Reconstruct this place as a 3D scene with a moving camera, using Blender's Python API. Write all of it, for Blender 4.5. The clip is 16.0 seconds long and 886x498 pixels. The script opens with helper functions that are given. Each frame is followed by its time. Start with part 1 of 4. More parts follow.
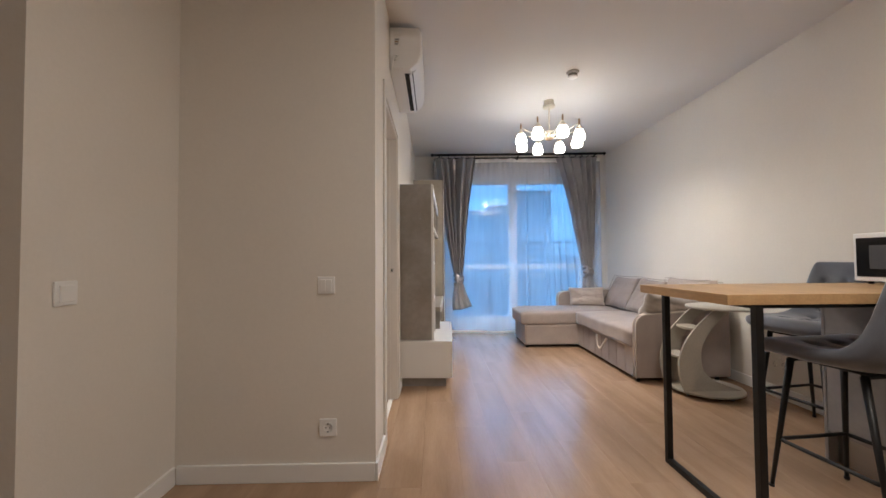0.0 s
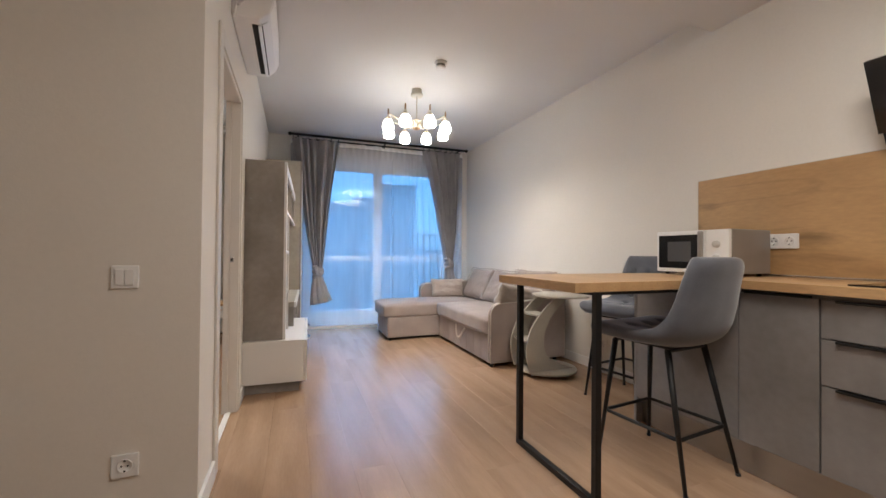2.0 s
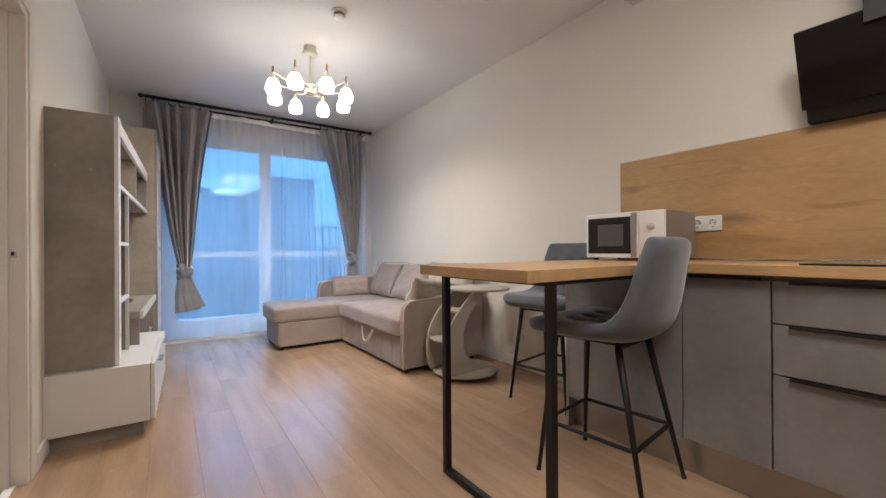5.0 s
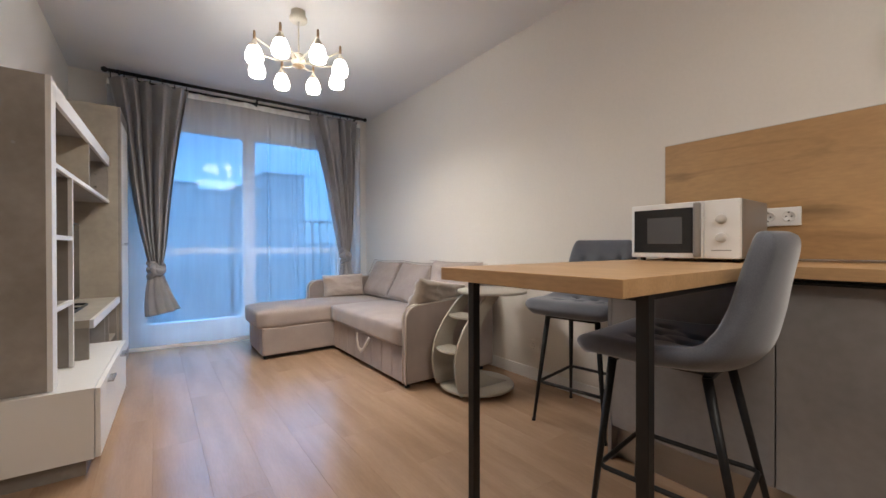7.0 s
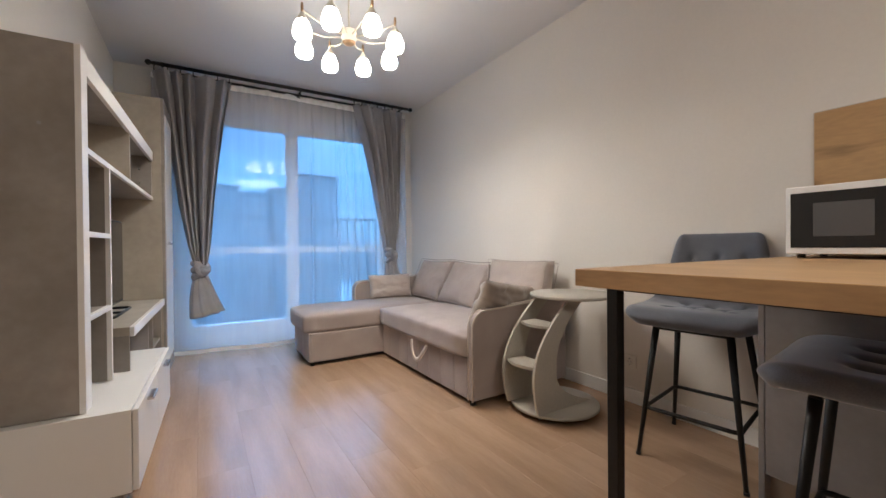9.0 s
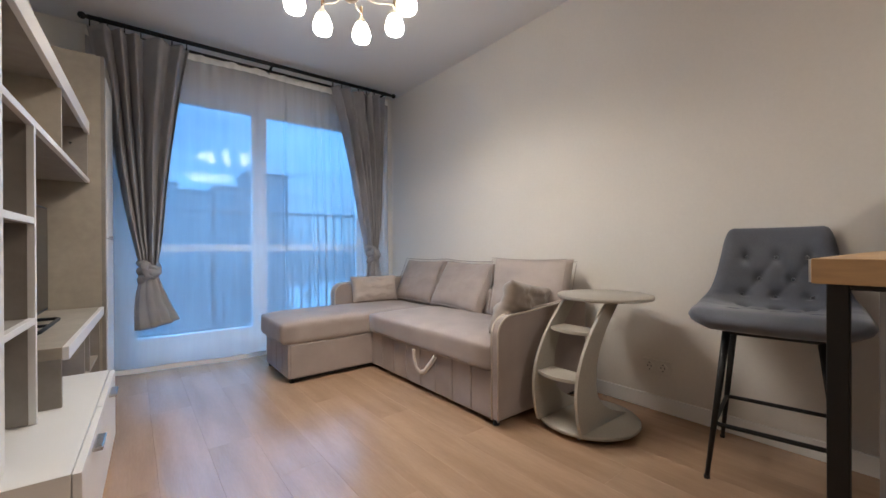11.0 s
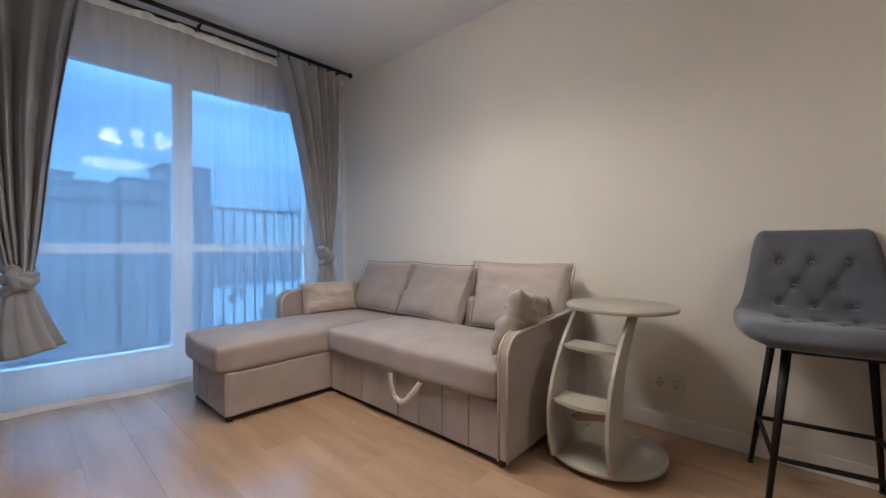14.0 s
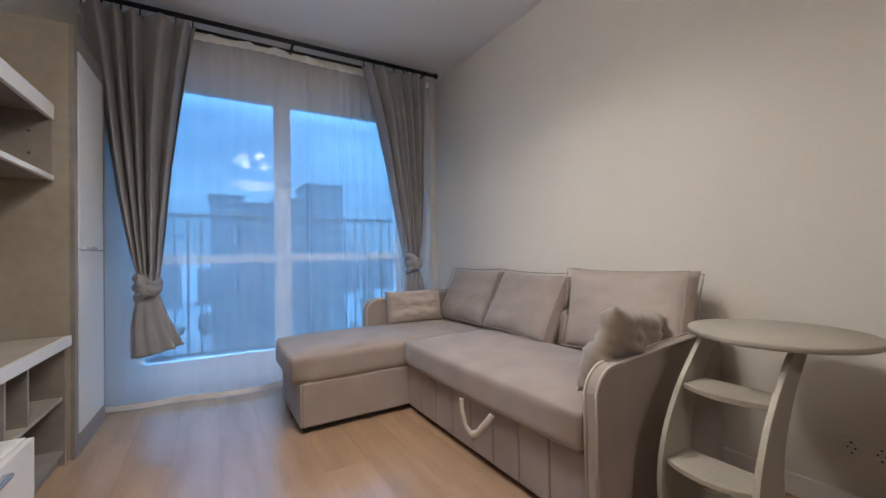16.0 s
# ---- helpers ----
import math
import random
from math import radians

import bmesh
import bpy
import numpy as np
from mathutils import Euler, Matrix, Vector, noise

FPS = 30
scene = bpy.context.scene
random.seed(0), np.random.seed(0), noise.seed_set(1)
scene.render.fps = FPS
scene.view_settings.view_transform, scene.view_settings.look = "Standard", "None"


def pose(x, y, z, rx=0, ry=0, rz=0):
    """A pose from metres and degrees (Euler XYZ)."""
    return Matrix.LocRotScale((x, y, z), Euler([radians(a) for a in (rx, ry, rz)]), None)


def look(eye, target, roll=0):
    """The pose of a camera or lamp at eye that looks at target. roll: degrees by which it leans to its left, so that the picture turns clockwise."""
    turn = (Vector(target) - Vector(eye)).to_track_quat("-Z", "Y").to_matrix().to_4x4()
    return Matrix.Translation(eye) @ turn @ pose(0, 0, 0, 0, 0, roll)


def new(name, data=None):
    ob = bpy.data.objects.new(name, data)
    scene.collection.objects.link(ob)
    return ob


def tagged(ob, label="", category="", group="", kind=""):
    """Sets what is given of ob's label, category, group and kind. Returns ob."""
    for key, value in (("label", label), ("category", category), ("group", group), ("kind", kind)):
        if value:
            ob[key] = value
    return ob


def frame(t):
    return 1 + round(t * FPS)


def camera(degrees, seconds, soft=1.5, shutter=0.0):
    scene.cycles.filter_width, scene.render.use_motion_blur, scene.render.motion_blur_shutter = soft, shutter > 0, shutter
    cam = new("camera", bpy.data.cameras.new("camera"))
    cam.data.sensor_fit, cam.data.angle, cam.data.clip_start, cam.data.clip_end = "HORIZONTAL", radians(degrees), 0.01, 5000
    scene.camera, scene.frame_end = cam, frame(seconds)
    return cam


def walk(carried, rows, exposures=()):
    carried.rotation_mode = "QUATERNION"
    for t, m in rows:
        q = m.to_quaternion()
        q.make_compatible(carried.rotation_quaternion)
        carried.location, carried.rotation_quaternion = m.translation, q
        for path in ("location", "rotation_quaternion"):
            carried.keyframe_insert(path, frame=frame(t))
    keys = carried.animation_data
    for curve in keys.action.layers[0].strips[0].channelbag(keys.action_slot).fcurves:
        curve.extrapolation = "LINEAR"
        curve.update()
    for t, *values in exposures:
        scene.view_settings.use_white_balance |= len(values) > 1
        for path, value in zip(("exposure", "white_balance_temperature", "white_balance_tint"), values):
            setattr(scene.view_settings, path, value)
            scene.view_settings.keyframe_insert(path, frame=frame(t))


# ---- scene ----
cam = camera(97.5, 16.0)
PATH = [
    (0, (-0.118, 0.169, 1.033), (-0.072, 2.167, 1.091), -0.4),
    (0.5, (-0.088, 0.193, 1.032), (0.111, 2.182, 1.08), -0.3),
    (1, (-0.066, 0.228, 1.026), (0.306, 2.192, 1.064), -0.1),
    (1.5, (-0.063, 0.278, 1.019), (0.488, 2.2, 1.046), 0.2),
    (2, (-0.074, 0.339, 1.011), (0.644, 2.206, 1.034), 0.5),
    (2.5, (-0.091, 0.405, 1.014), (0.775, 2.208, 1.035), 0.6),
    (3, (-0.074, 0.459, 1.009), (0.895, 2.208, 1.037), 0.4),
    (3.5, (-0.042, 0.539, 1.0), (1.004, 2.244, 1.025), 0.1),
    (4, (0.004, 0.638, 0.985), (1.101, 2.31, 1.004), -0.2),
    (4.5, (0.05, 0.695, 0.973), (1.172, 2.351, 0.983), -0.4),
    (5, (0.087, 0.774, 0.963), (1.241, 2.408, 0.968), -0.4),
    (7.5, (0.255, 1.276, 0.965), (1.447, 2.882, 0.953), -0.1),
    (8, (0.288, 1.387, 0.964), (1.422, 3.034, 0.953), -0.3),
    (8.5, (0.287, 1.463, 0.961), (1.366, 3.147, 0.948), -0.4),
    (9, (0.223, 1.568, 0.955), (1.282, 3.264, 0.939), -0.5),
    (11.5, (0.123, 2.12, 0.917), (1.469, 3.6, 0.91), -0.2),
    (12, (0.155, 2.178, 0.92), (1.603, 3.558, 0.91), -0.1),
    (12.5, (0.179, 2.282, 0.916), (1.713, 3.565, 0.909), 0.0),
    (13, (0.186, 2.395, 0.933), (1.757, 3.633, 0.924), 0.1),
    (13.5, (0.176, 2.486, 0.93), (1.732, 3.743, 0.927), 0.1),
    (14, (0.197, 2.528, 0.93), (1.682, 3.867, 0.925), -0.0),
    (14.5, (0.293, 2.527, 0.933), (1.66, 3.987, 0.931), -0.3),
    (15, (0.415, 2.511, 0.939), (1.639, 4.093, 0.943), -0.7),
    (15.5, (0.471, 2.529, 0.945), (1.59, 4.186, 0.954), -0.9),
    (16, (0.535, 2.611, 0.931), (1.575, 4.319, 0.96), -1.0),
]
EXPOSURES = [(0, 0.40), (2.5, 0.46), (5, 0.44), (8, 0.30), (9, 0.29), (12, 0.11), (14, 0.03), (16, -0.09)]
walk(cam, [(t, look(eye, target, roll)) for t, eye, target, roll in PATH], EXPOSURES)
SKY, LAMP, BULB, HALL = 0.66, 22.0, 240.0, 10.4
LAMP_COLOUR = (1.0, 0.94, 0.87)

# ---- world, sun, lamps ----
world = bpy.data.worlds.new("dusk")
scene.world = world
world.use_nodes = True
wn, wl = world.node_tree.nodes, world.node_tree.links
wn.clear()
w_out = wn.new("ShaderNodeOutputWorld")
w_bg = wn.new("ShaderNodeBackground")
sky = wn.new("ShaderNodeTexSky")
sky.sky_type = "NISHITA"
sky.sun_disc = False
sky.sun_elevation = radians(22)
sky.sun_rotation = radians(200)
w_co = wn.new("ShaderNodeTexCoord")
w_map = wn.new("ShaderNodeMapping")
w_map.inputs["Scale"].default_value = (1.0, 1.0, 4.5)
w_noise = wn.new("ShaderNodeTexNoise")
w_noise.inputs["Scale"].default_value = 2.6
w_noise.inputs["Detail"].default_value = 5.0
w_ramp = wn.new("ShaderNodeValToRGB")
w_ramp.color_ramp.elements[0].position, w_ramp.color_ramp.elements[0].color = 0.36, (0.62, 0.66, 0.72, 1)
w_ramp.color_ramp.elements[1].position, w_ramp.color_ramp.elements[1].color = 0.66, (1.14, 1.13, 1.10, 1)
w_mul = wn.new("ShaderNodeMixRGB")
w_mul.blend_type, w_mul.inputs["Fac"].default_value = "MULTIPLY", 1.0
w_tint = wn.new("ShaderNodeMixRGB")
w_tint.blend_type, w_tint.inputs["Fac"].default_value = "MULTIPLY", 1.0
w_tint.inputs["Color2"].default_value = (0.17, 0.495, 1.0, 1)
wl.new(w_co.outputs["Generated"], w_map.inputs["Vector"])
wl.new(w_map.outputs["Vector"], w_noise.inputs["Vector"])
wl.new(w_noise.outputs["Fac"], w_ramp.inputs["Fac"])
w_veil = wn.new("ShaderNodeMixRGB")   # the even light of the cloud cover
w_veil.inputs["Fac"].default_value, w_veil.inputs["Color2"].default_value = 0.93, (2.5, 2.5, 2.5, 1)
wl.new(sky.outputs["Color"], w_veil.inputs["Color1"])
wl.new(w_veil.outputs["Color"], w_mul.inputs["Color1"])
wl.new(w_ramp.outputs["Color"], w_mul.inputs["Color2"])
# overcast sky brightens upwards; the unseen zenith is boosted further to light the room
w_sep, w_up, w_zen, w_sum, w_grad = (wn.new("ShaderNode" + k) for k in ("SeparateXYZ", "MapRange", "MapRange", "Math", "MixRGB"))
w_up.inputs["From Min"].default_value, w_up.inputs["From Max"].default_value = 0.05, 0.35
w_up.inputs["To Min"].default_value, w_up.inputs["To Max"].default_value = 0.50, 1.15
w_zen.inputs["From Min"].default_value, w_zen.inputs["From Max"].default_value = 0.30, 1.0
w_zen.inputs["To Min"].default_value, w_zen.inputs["To Max"].default_value = 0.0, 12.0
w_grad.blend_type, w_grad.inputs["Fac"].default_value = "MULTIPLY", 1.0
wl.new(w_co.outputs["Generated"], w_sep.inputs[0])
wl.new(w_sep.outputs["Z"], w_up.inputs["Value"])
wl.new(w_mul.outputs["Color"], w_grad.inputs["Color1"])
wl.new(w_sep.outputs["Z"], w_zen.inputs["Value"])
wl.new(w_up.outputs["Result"], w_sum.inputs[0])
wl.new(w_zen.outputs["Result"], w_sum.inputs[1])
wl.new(w_sum.outputs[0], w_grad.inputs["Color2"])
wl.new(w_grad.outputs["Color"], w_tint.inputs["Color1"])
wl.new(w_tint.outputs["Color"], w_bg.inputs["Color"])
w_bg.inputs["Strength"].default_value = SKY
wl.new(w_bg.outputs["Background"], w_out.inputs["Surface"])

sun_data = bpy.data.lights.new("sun", "SUN")
sun_data.energy, sun_data.angle, sun_data.color = 0.12, radians(25), (1.0, 0.93, 0.85)
sun_ob = new("sun", sun_data)
sun_ob.matrix_world = look((-20, -55, 24), (0, 0, 0))

# ---- materials ----
def mat(name, base, rough=0.5, metal=0.0, vary=0.0, scale=8.0, stretch=(1, 1, 1), fine=0.0, fine_scale=180.0, bump=0.0, bump_scale=220.0,
        emit=None, strength=0.0, second=None, detail=4.0, per_piece=0.0, rough_vary=0.0, spec=0.5, sheen=0.0, dist=0.004, knots=0.0, streaks=0.0):
    m = bpy.data.materials.new(name)
    m.use_nodes = True
    n, l = m.node_tree.nodes, m.node_tree.links
    b = n["Principled BSDF"]
    b.inputs["Roughness"].default_value = rough
    b.inputs["Metallic"].default_value = metal
    b.inputs["Specular IOR Level"].default_value = spec
    if sheen:
        b.inputs["Sheen Weight"].default_value = sheen
        b.inputs["Sheen Roughness"].default_value = 0.4
    base = tuple(base) + (1,)
    second = tuple(second) + (1,) if second else tuple(c * (1 - vary) for c in base[:3]) + (1,)
    co = n.new("ShaderNodeTexCoord")
    mp = n.new("ShaderNodeMapping")
    mp.inputs["Scale"].default_value = stretch
    l.new(co.outputs["Object"], mp.inputs["Vector"])
    vec = mp.outputs["Vector"]
    if per_piece:
        info = n.new("ShaderNodeObjectInfo")
        shift = n.new("ShaderNodeVectorMath")
        shift.operation = "ADD"
        times = n.new("ShaderNodeMath")
        times.operation, times.inputs[1].default_value = "MULTIPLY", 37.0
        l.new(info.outputs["Random"], times.inputs[0])
        l.new(vec, shift.inputs[0])
        l.new(times.outputs[0], shift.inputs[1])
        vec = shift.outputs[0]
    big = n.new("ShaderNodeTexNoise")
    big.inputs["Scale"].default_value, big.inputs["Detail"].default_value = scale, detail
    l.new(vec, big.inputs["Vector"])
    ramp = n.new("ShaderNodeValToRGB")
    ramp.color_ramp.elements[0].position, ramp.color_ramp.elements[0].color = 0.32, second
    ramp.color_ramp.elements[1].position, ramp.color_ramp.elements[1].color = 0.68, base
    l.new(big.outputs["Fac"], ramp.inputs["Fac"])
    col = ramp.outputs["Color"]
    if knots:
        spot = n.new("ShaderNodeTexNoise")
        spot.inputs["Scale"].default_value, spot.inputs["Detail"].default_value, spot.inputs["Distortion"].default_value = scale * 1.7, 5.0, 0.8
        l.new(vec, spot.inputs["Vector"])
        pick = n.new("ShaderNodeMapRange")
        pick.inputs["From Min"].default_value, pick.inputs["From Max"].default_value = 0.60, 0.74
        pick.inputs["To Min"].default_value, pick.inputs["To Max"].default_value = 1.0, 1.0 - knots
        l.new(spot.outputs["Fac"], pick.inputs["Value"])
        mix = n.new("ShaderNodeMixRGB")
        mix.blend_type, mix.inputs["Fac"].default_value = "MULTIPLY", 1.0
        l.new(col, mix.inputs["Color1"])
        l.new(pick.outputs["Result"], mix.inputs["Color2"])
        col = mix.outputs["Color"]
    if streaks:
        lie = n.new("ShaderNodeMapping")
        lie.inputs["Scale"].default_value = (1.0, 1.3, 9.0)
        l.new(co.outputs["Object"], lie.inputs["Vector"])
        vein = n.new("ShaderNodeTexNoise")
        vein.inputs["Scale"].default_value, vein.inputs["Detail"].default_value, vein.inputs["Distortion"].default_value = 1.5, 7.0, 1.4
        l.new(lie.outputs["Vector"], vein.inputs["Vector"])
        dark = n.new("ShaderNodeMapRange")
        dark.inputs["From Min"].default_value, dark.inputs["From Max"].default_value = 0.56, 0.70
        dark.inputs["To Min"].default_value, dark.inputs["To Max"].default_value = 1.0, 1.0 - streaks
        l.new(vein.outputs["Fac"], dark.inputs["Value"])
        mix = n.new("ShaderNodeMixRGB")
        mix.blend_type, mix.inputs["Fac"].default_value = "MULTIPLY", 1.0
        l.new(col, mix.inputs["Color1"])
        l.new(dark.outputs["Result"], mix.inputs["Color2"])
        col = mix.outputs["Color"]
    if fine:
        small = n.new("ShaderNodeTexNoise")
        small.inputs["Scale"].default_value, small.inputs["Detail"].default_value = fine_scale, 3.0
        l.new(vec, small.inputs["Vector"])
        span = n.new("ShaderNodeMapRange")
        span.inputs["From Min"].default_value, span.inputs["From Max"].default_value = 0.3, 0.7
        span.inputs["To Min"].default_value, span.inputs["To Max"].default_value = 1 - fine, 1 + fine
        l.new(small.outputs["Fac"], span.inputs["Value"])
        mix = n.new("ShaderNodeMixRGB")
        mix.blend_type, mix.inputs["Fac"].default_value = "MULTIPLY", 1.0
        l.new(col, mix.inputs["Color1"])
        l.new(span.outputs["Result"], mix.inputs["Color2"])
        col = mix.outputs["Color"]
    if per_piece:
        tone = n.new("ShaderNodeMapRange")
        tone.inputs["To Min"].default_value, tone.inputs["To Max"].default_value = 1 - per_piece, 1 + per_piece
        l.new(info.outputs["Random"], tone.inputs["Value"])
        mix = n.new("ShaderNodeMixRGB")
        mix.blend_type, mix.inputs["Fac"].default_value = "MULTIPLY", 1.0
        l.new(col, mix.inputs["Color1"])
        l.new(tone.outputs["Result"], mix.inputs["Color2"])
        col = mix.outputs["Color"]
    l.new(col, b.inputs["Base Color"])
    if rough_vary:
        rr = n.new("ShaderNodeMapRange")
        rr.inputs["To Min"].default_value, rr.inputs["To Max"].default_value = rough - rough_vary, rough + rough_vary
        l.new(big.outputs["Fac"], rr.inputs["Value"])
        l.new(rr.outputs["Result"], b.inputs["Roughness"])
    if bump:
        relief = n.new("ShaderNodeTexNoise")
        relief.inputs["Scale"].default_value, relief.inputs["Detail"].default_value = bump_scale, 3.0
        l.new(vec, relief.inputs["Vector"])
        bp = n.new("ShaderNodeBump")
        bp.inputs["Strength"].default_value, bp.inputs["Distance"].default_value = bump, dist
        l.new(relief.outputs["Fac"], bp.inputs["Height"])
        l.new(bp.outputs["Normal"], b.inputs["Normal"])
    if emit:
        b.inputs["Emission Color"].default_value = tuple(emit) + (1,)
        b.inputs["Emission Strength"].default_value = strength
    return m


M_WALL = mat("wall_paint", (0.80, 0.754, 0.69), 0.75, vary=0.035, scale=1.3, fine=0.012, fine_scale=60, bump=0.12, bump_scale=160, spec=0.25)
M_CEIL = mat("ceiling_paint", (0.80, 0.785, 0.77), 0.8, vary=0.03, scale=1.1, bump=0.06, bump_scale=140, spec=0.2)
M_TRIM = mat("white_trim", (0.87, 0.855, 0.83), 0.42, vary=0.03, scale=3, fine=0.01)
M_DOOR = mat("door_casing", (0.74, 0.69, 0.63), 0.38, vary=0.04, scale=3, stretch=(1, 1, 0.2), fine=0.02)
M_FLOOR = mat("oak_laminate", (0.465, 0.304, 0.196), 0.25, second=(0.36, 0.228, 0.140), scale=2.0, stretch=(5.0, 0.6, 1), fine=0.04, fine_scale=30, bump=0.015,
              bump_scale=46, per_piece=0.03, rough_vary=0.04, detail=7, dist=0.002)
M_SUB = mat("floor_joint", (0.37, 0.24, 0.145), 0.8, vary=0.2)
M_OAK = mat("oak_worktop", (0.60, 0.385, 0.195), 0.42, second=(0.49, 0.295, 0.14), scale=2.6, stretch=(3.5, 0.7, 3.5), fine=0.08, fine_scale=30, bump=0.06, bump_scale=60, detail=6)
M_SPLASH = mat("oak_splashback", (0.54, 0.335, 0.16), 0.45, second=(0.42, 0.245, 0.11), knots=0.45, streaks=0.17, scale=1.25, stretch=(1, 0.9, 3.4), fine=0.06, fine_scale=26, bump=0.05, bump_scale=60, detail=7)
M_CONC = mat("concrete_laminate", (0.345, 0.31, 0.28), 0.5, second=(0.225, 0.198, 0.172), scale=2.6, fine=0.07, fine_scale=24, bump=0.04, bump_scale=90, detail=6)
M_CONC_L = mat("light_concrete_laminate", (0.45, 0.40, 0.33), 0.5, second=(0.345, 0.30, 0.24), scale=2.6, fine=0.06, fine_scale=24, bump=0.04, bump_scale=90, detail=6)
M_KIT = mat("kitchen_front", (0.30, 0.283, 0.278), 0.45, second=(0.215, 0.202, 0.198), scale=3.0, fine=0.05, fine_scale=28, bump=0.03, bump_scale=90, detail=6)
M_WHITE = mat("white_laminate", (0.78, 0.76, 0.73), 0.35, vary=0.02, scale=4)
M_EDGE = mat("pale_edge_band", (0.62, 0.62, 0.63), 0.45, vary=0.04, scale=5)
M_BLACK = mat("black_steel", (0.009, 0.0085, 0.0085), 0.48, vary=0.2, scale=30, bump=0.05, bump_scale=400, spec=0.4)
M_GLOSS = mat("black_glass", (0.006, 0.006, 0.007), 0.08, vary=0.1)
M_SOFA = mat("sofa_fabric", (0.418, 0.352, 0.322), 0.92, second=(0.352, 0.296, 0.27), scale=5, fine=0.09, fine_scale=420, bump=0.30, bump_scale=520, spec=0.12, sheen=0.25, dist=0.0015)
M_SOFA_L = mat("pale_cushion_fabric", (0.52, 0.445, 0.40), 0.92, second=(0.46, 0.39, 0.345), scale=5, fine=0.08, fine_scale=420, bump=0.28, bump_scale=520, spec=0.12, sheen=0.25, dist=0.0015)
M_SATIN = mat("satin_pillow", (0.36, 0.305, 0.26), 0.45, second=(0.30, 0.25, 0.21), scale=6, fine=0.05, fine_scale=300, bump=0.1, bump_scale=300, sheen=0.3)
M_PIPE = mat("piping", (0.60, 0.53, 0.46), 0.7, vary=0.06, scale=20)
M_CURT = mat("grey_drape", (0.355, 0.346, 0.356), 0.85, second=(0.295, 0.287, 0.297), scale=5, fine=0.08, fine_scale=360, bump=0.2, bump_scale=520, spec=0.15, sheen=0.15, dist=0.0012)
M_VELVET = mat("blue_grey_velvet", (0.150, 0.158, 0.182), 0.8, second=(0.114, 0.121, 0.142), scale=6, fine=0.10, fine_scale=300, bump=0.12, bump_scale=420, spec=0.2, sheen=0.6, dist=0.001)
M_SIDE = mat("beige_side_table", (0.43, 0.395, 0.335), 0.5, vary=0.06, scale=5, fine=0.05, fine_scale=90, bump=0.06, bump_scale=160)
M_PLAST = mat("white_plastic", (0.90, 0.89, 0.875), 0.32, vary=0.02, scale=6)
M_DIAL = mat("dial_plastic", (0.60, 0.58, 0.55), 0.4, vary=0.04, scale=20)
M_PLAST_G = mat("grey_plastic", (0.30, 0.29, 0.28), 0.5, vary=0.05)
M_SILVER = mat("silver_paint", (0.34, 0.32, 0.30), 0.36, metal=0.35, vary=0.05, scale=10)
M_CHROME = mat("brushed_metal", (0.62, 0.61, 0.60), 0.25, metal=1.0, vary=0.05, scale=30)
M_PLINTH = mat("brushed_plinth", (0.42, 0.40, 0.38), 0.28, metal=0.9, vary=0.06, scale=20, stretch=(1, 0.05, 1))
M_CREAM = mat("cream_metal", (0.72, 0.66, 0.55), 0.4, vary=0.05, scale=12)
M_WOODS = mat("small_wood", (0.40, 0.26, 0.14), 0.5, second=(0.30, 0.18, 0.09), scale=20, stretch=(1, 1, 0.2))
# near-black for the shade in holes and slots, and for black foot caps
M_DARKIN = mat("hole_shade_and_cap_black", (0.02, 0.02, 0.02), 0.7, vary=0.2)
M_SCREEN = mat("screen", (0.01, 0.01, 0.011), 0.16, vary=0.1)
M_GREYW = mat("grey_inlay", (0.10, 0.10, 0.105), 0.2, vary=0.06)
M_RAIL = mat("dark_railing", (0.06, 0.06, 0.065), 0.5, vary=0.2, scale=10)
M_FACADE = mat("tower_facade", (0.12, 0.124, 0.131), 0.7, vary=0.18, scale=0.06, fine=0.1, fine_scale=0.5)
M_FACADE2 = mat("far_facade", (0.11, 0.113, 0.118), 0.7, vary=0.15, scale=0.06)
M_WIN = mat("tower_glass", (0.06, 0.064, 0.072), 0.4, vary=0.3, scale=0.3)
M_GROUND = mat("city_ground", (0.085, 0.087, 0.09), 0.9, second=(0.06, 0.062, 0.065), scale=0.018, fine=0.1, fine_scale=0.4)
M_CONCRETE = mat("balcony_slab", (0.13, 0.13, 0.128), 0.8, vary=0.15, scale=6, bump=0.1, bump_scale=80)
M_BED = mat("bed_linen", (0.72, 0.68, 0.63), 0.85, vary=0.06, scale=6, bump=0.2, bump_scale=60)
M_BEIGEC = mat("beige_drape", (0.38, 0.30, 0.22), 0.85, vary=0.1, scale=8, bump=0.2, bump_scale=300)
M_SHADE = mat("lit_glass_shade", (0.9, 0.86, 0.78), 0.25, vary=0.02, scale=20, emit=LAMP_COLOUR, strength=LAMP)
M_BULB = mat("lit_bulb", (0.9, 0.9, 0.85), 0.4, vary=0.02, emit=LAMP_COLOUR, strength=BULB)
M_DOME = mat("lit_dome", (0.9, 0.88, 0.84), 0.4, vary=0.02, emit=LAMP_COLOUR, strength=HALL)
M_BEDL = mat("bedroom_diffuser", (0.9, 0.88, 0.84), 0.4, vary=0.02, emit=LAMP_COLOUR, strength=100.0)
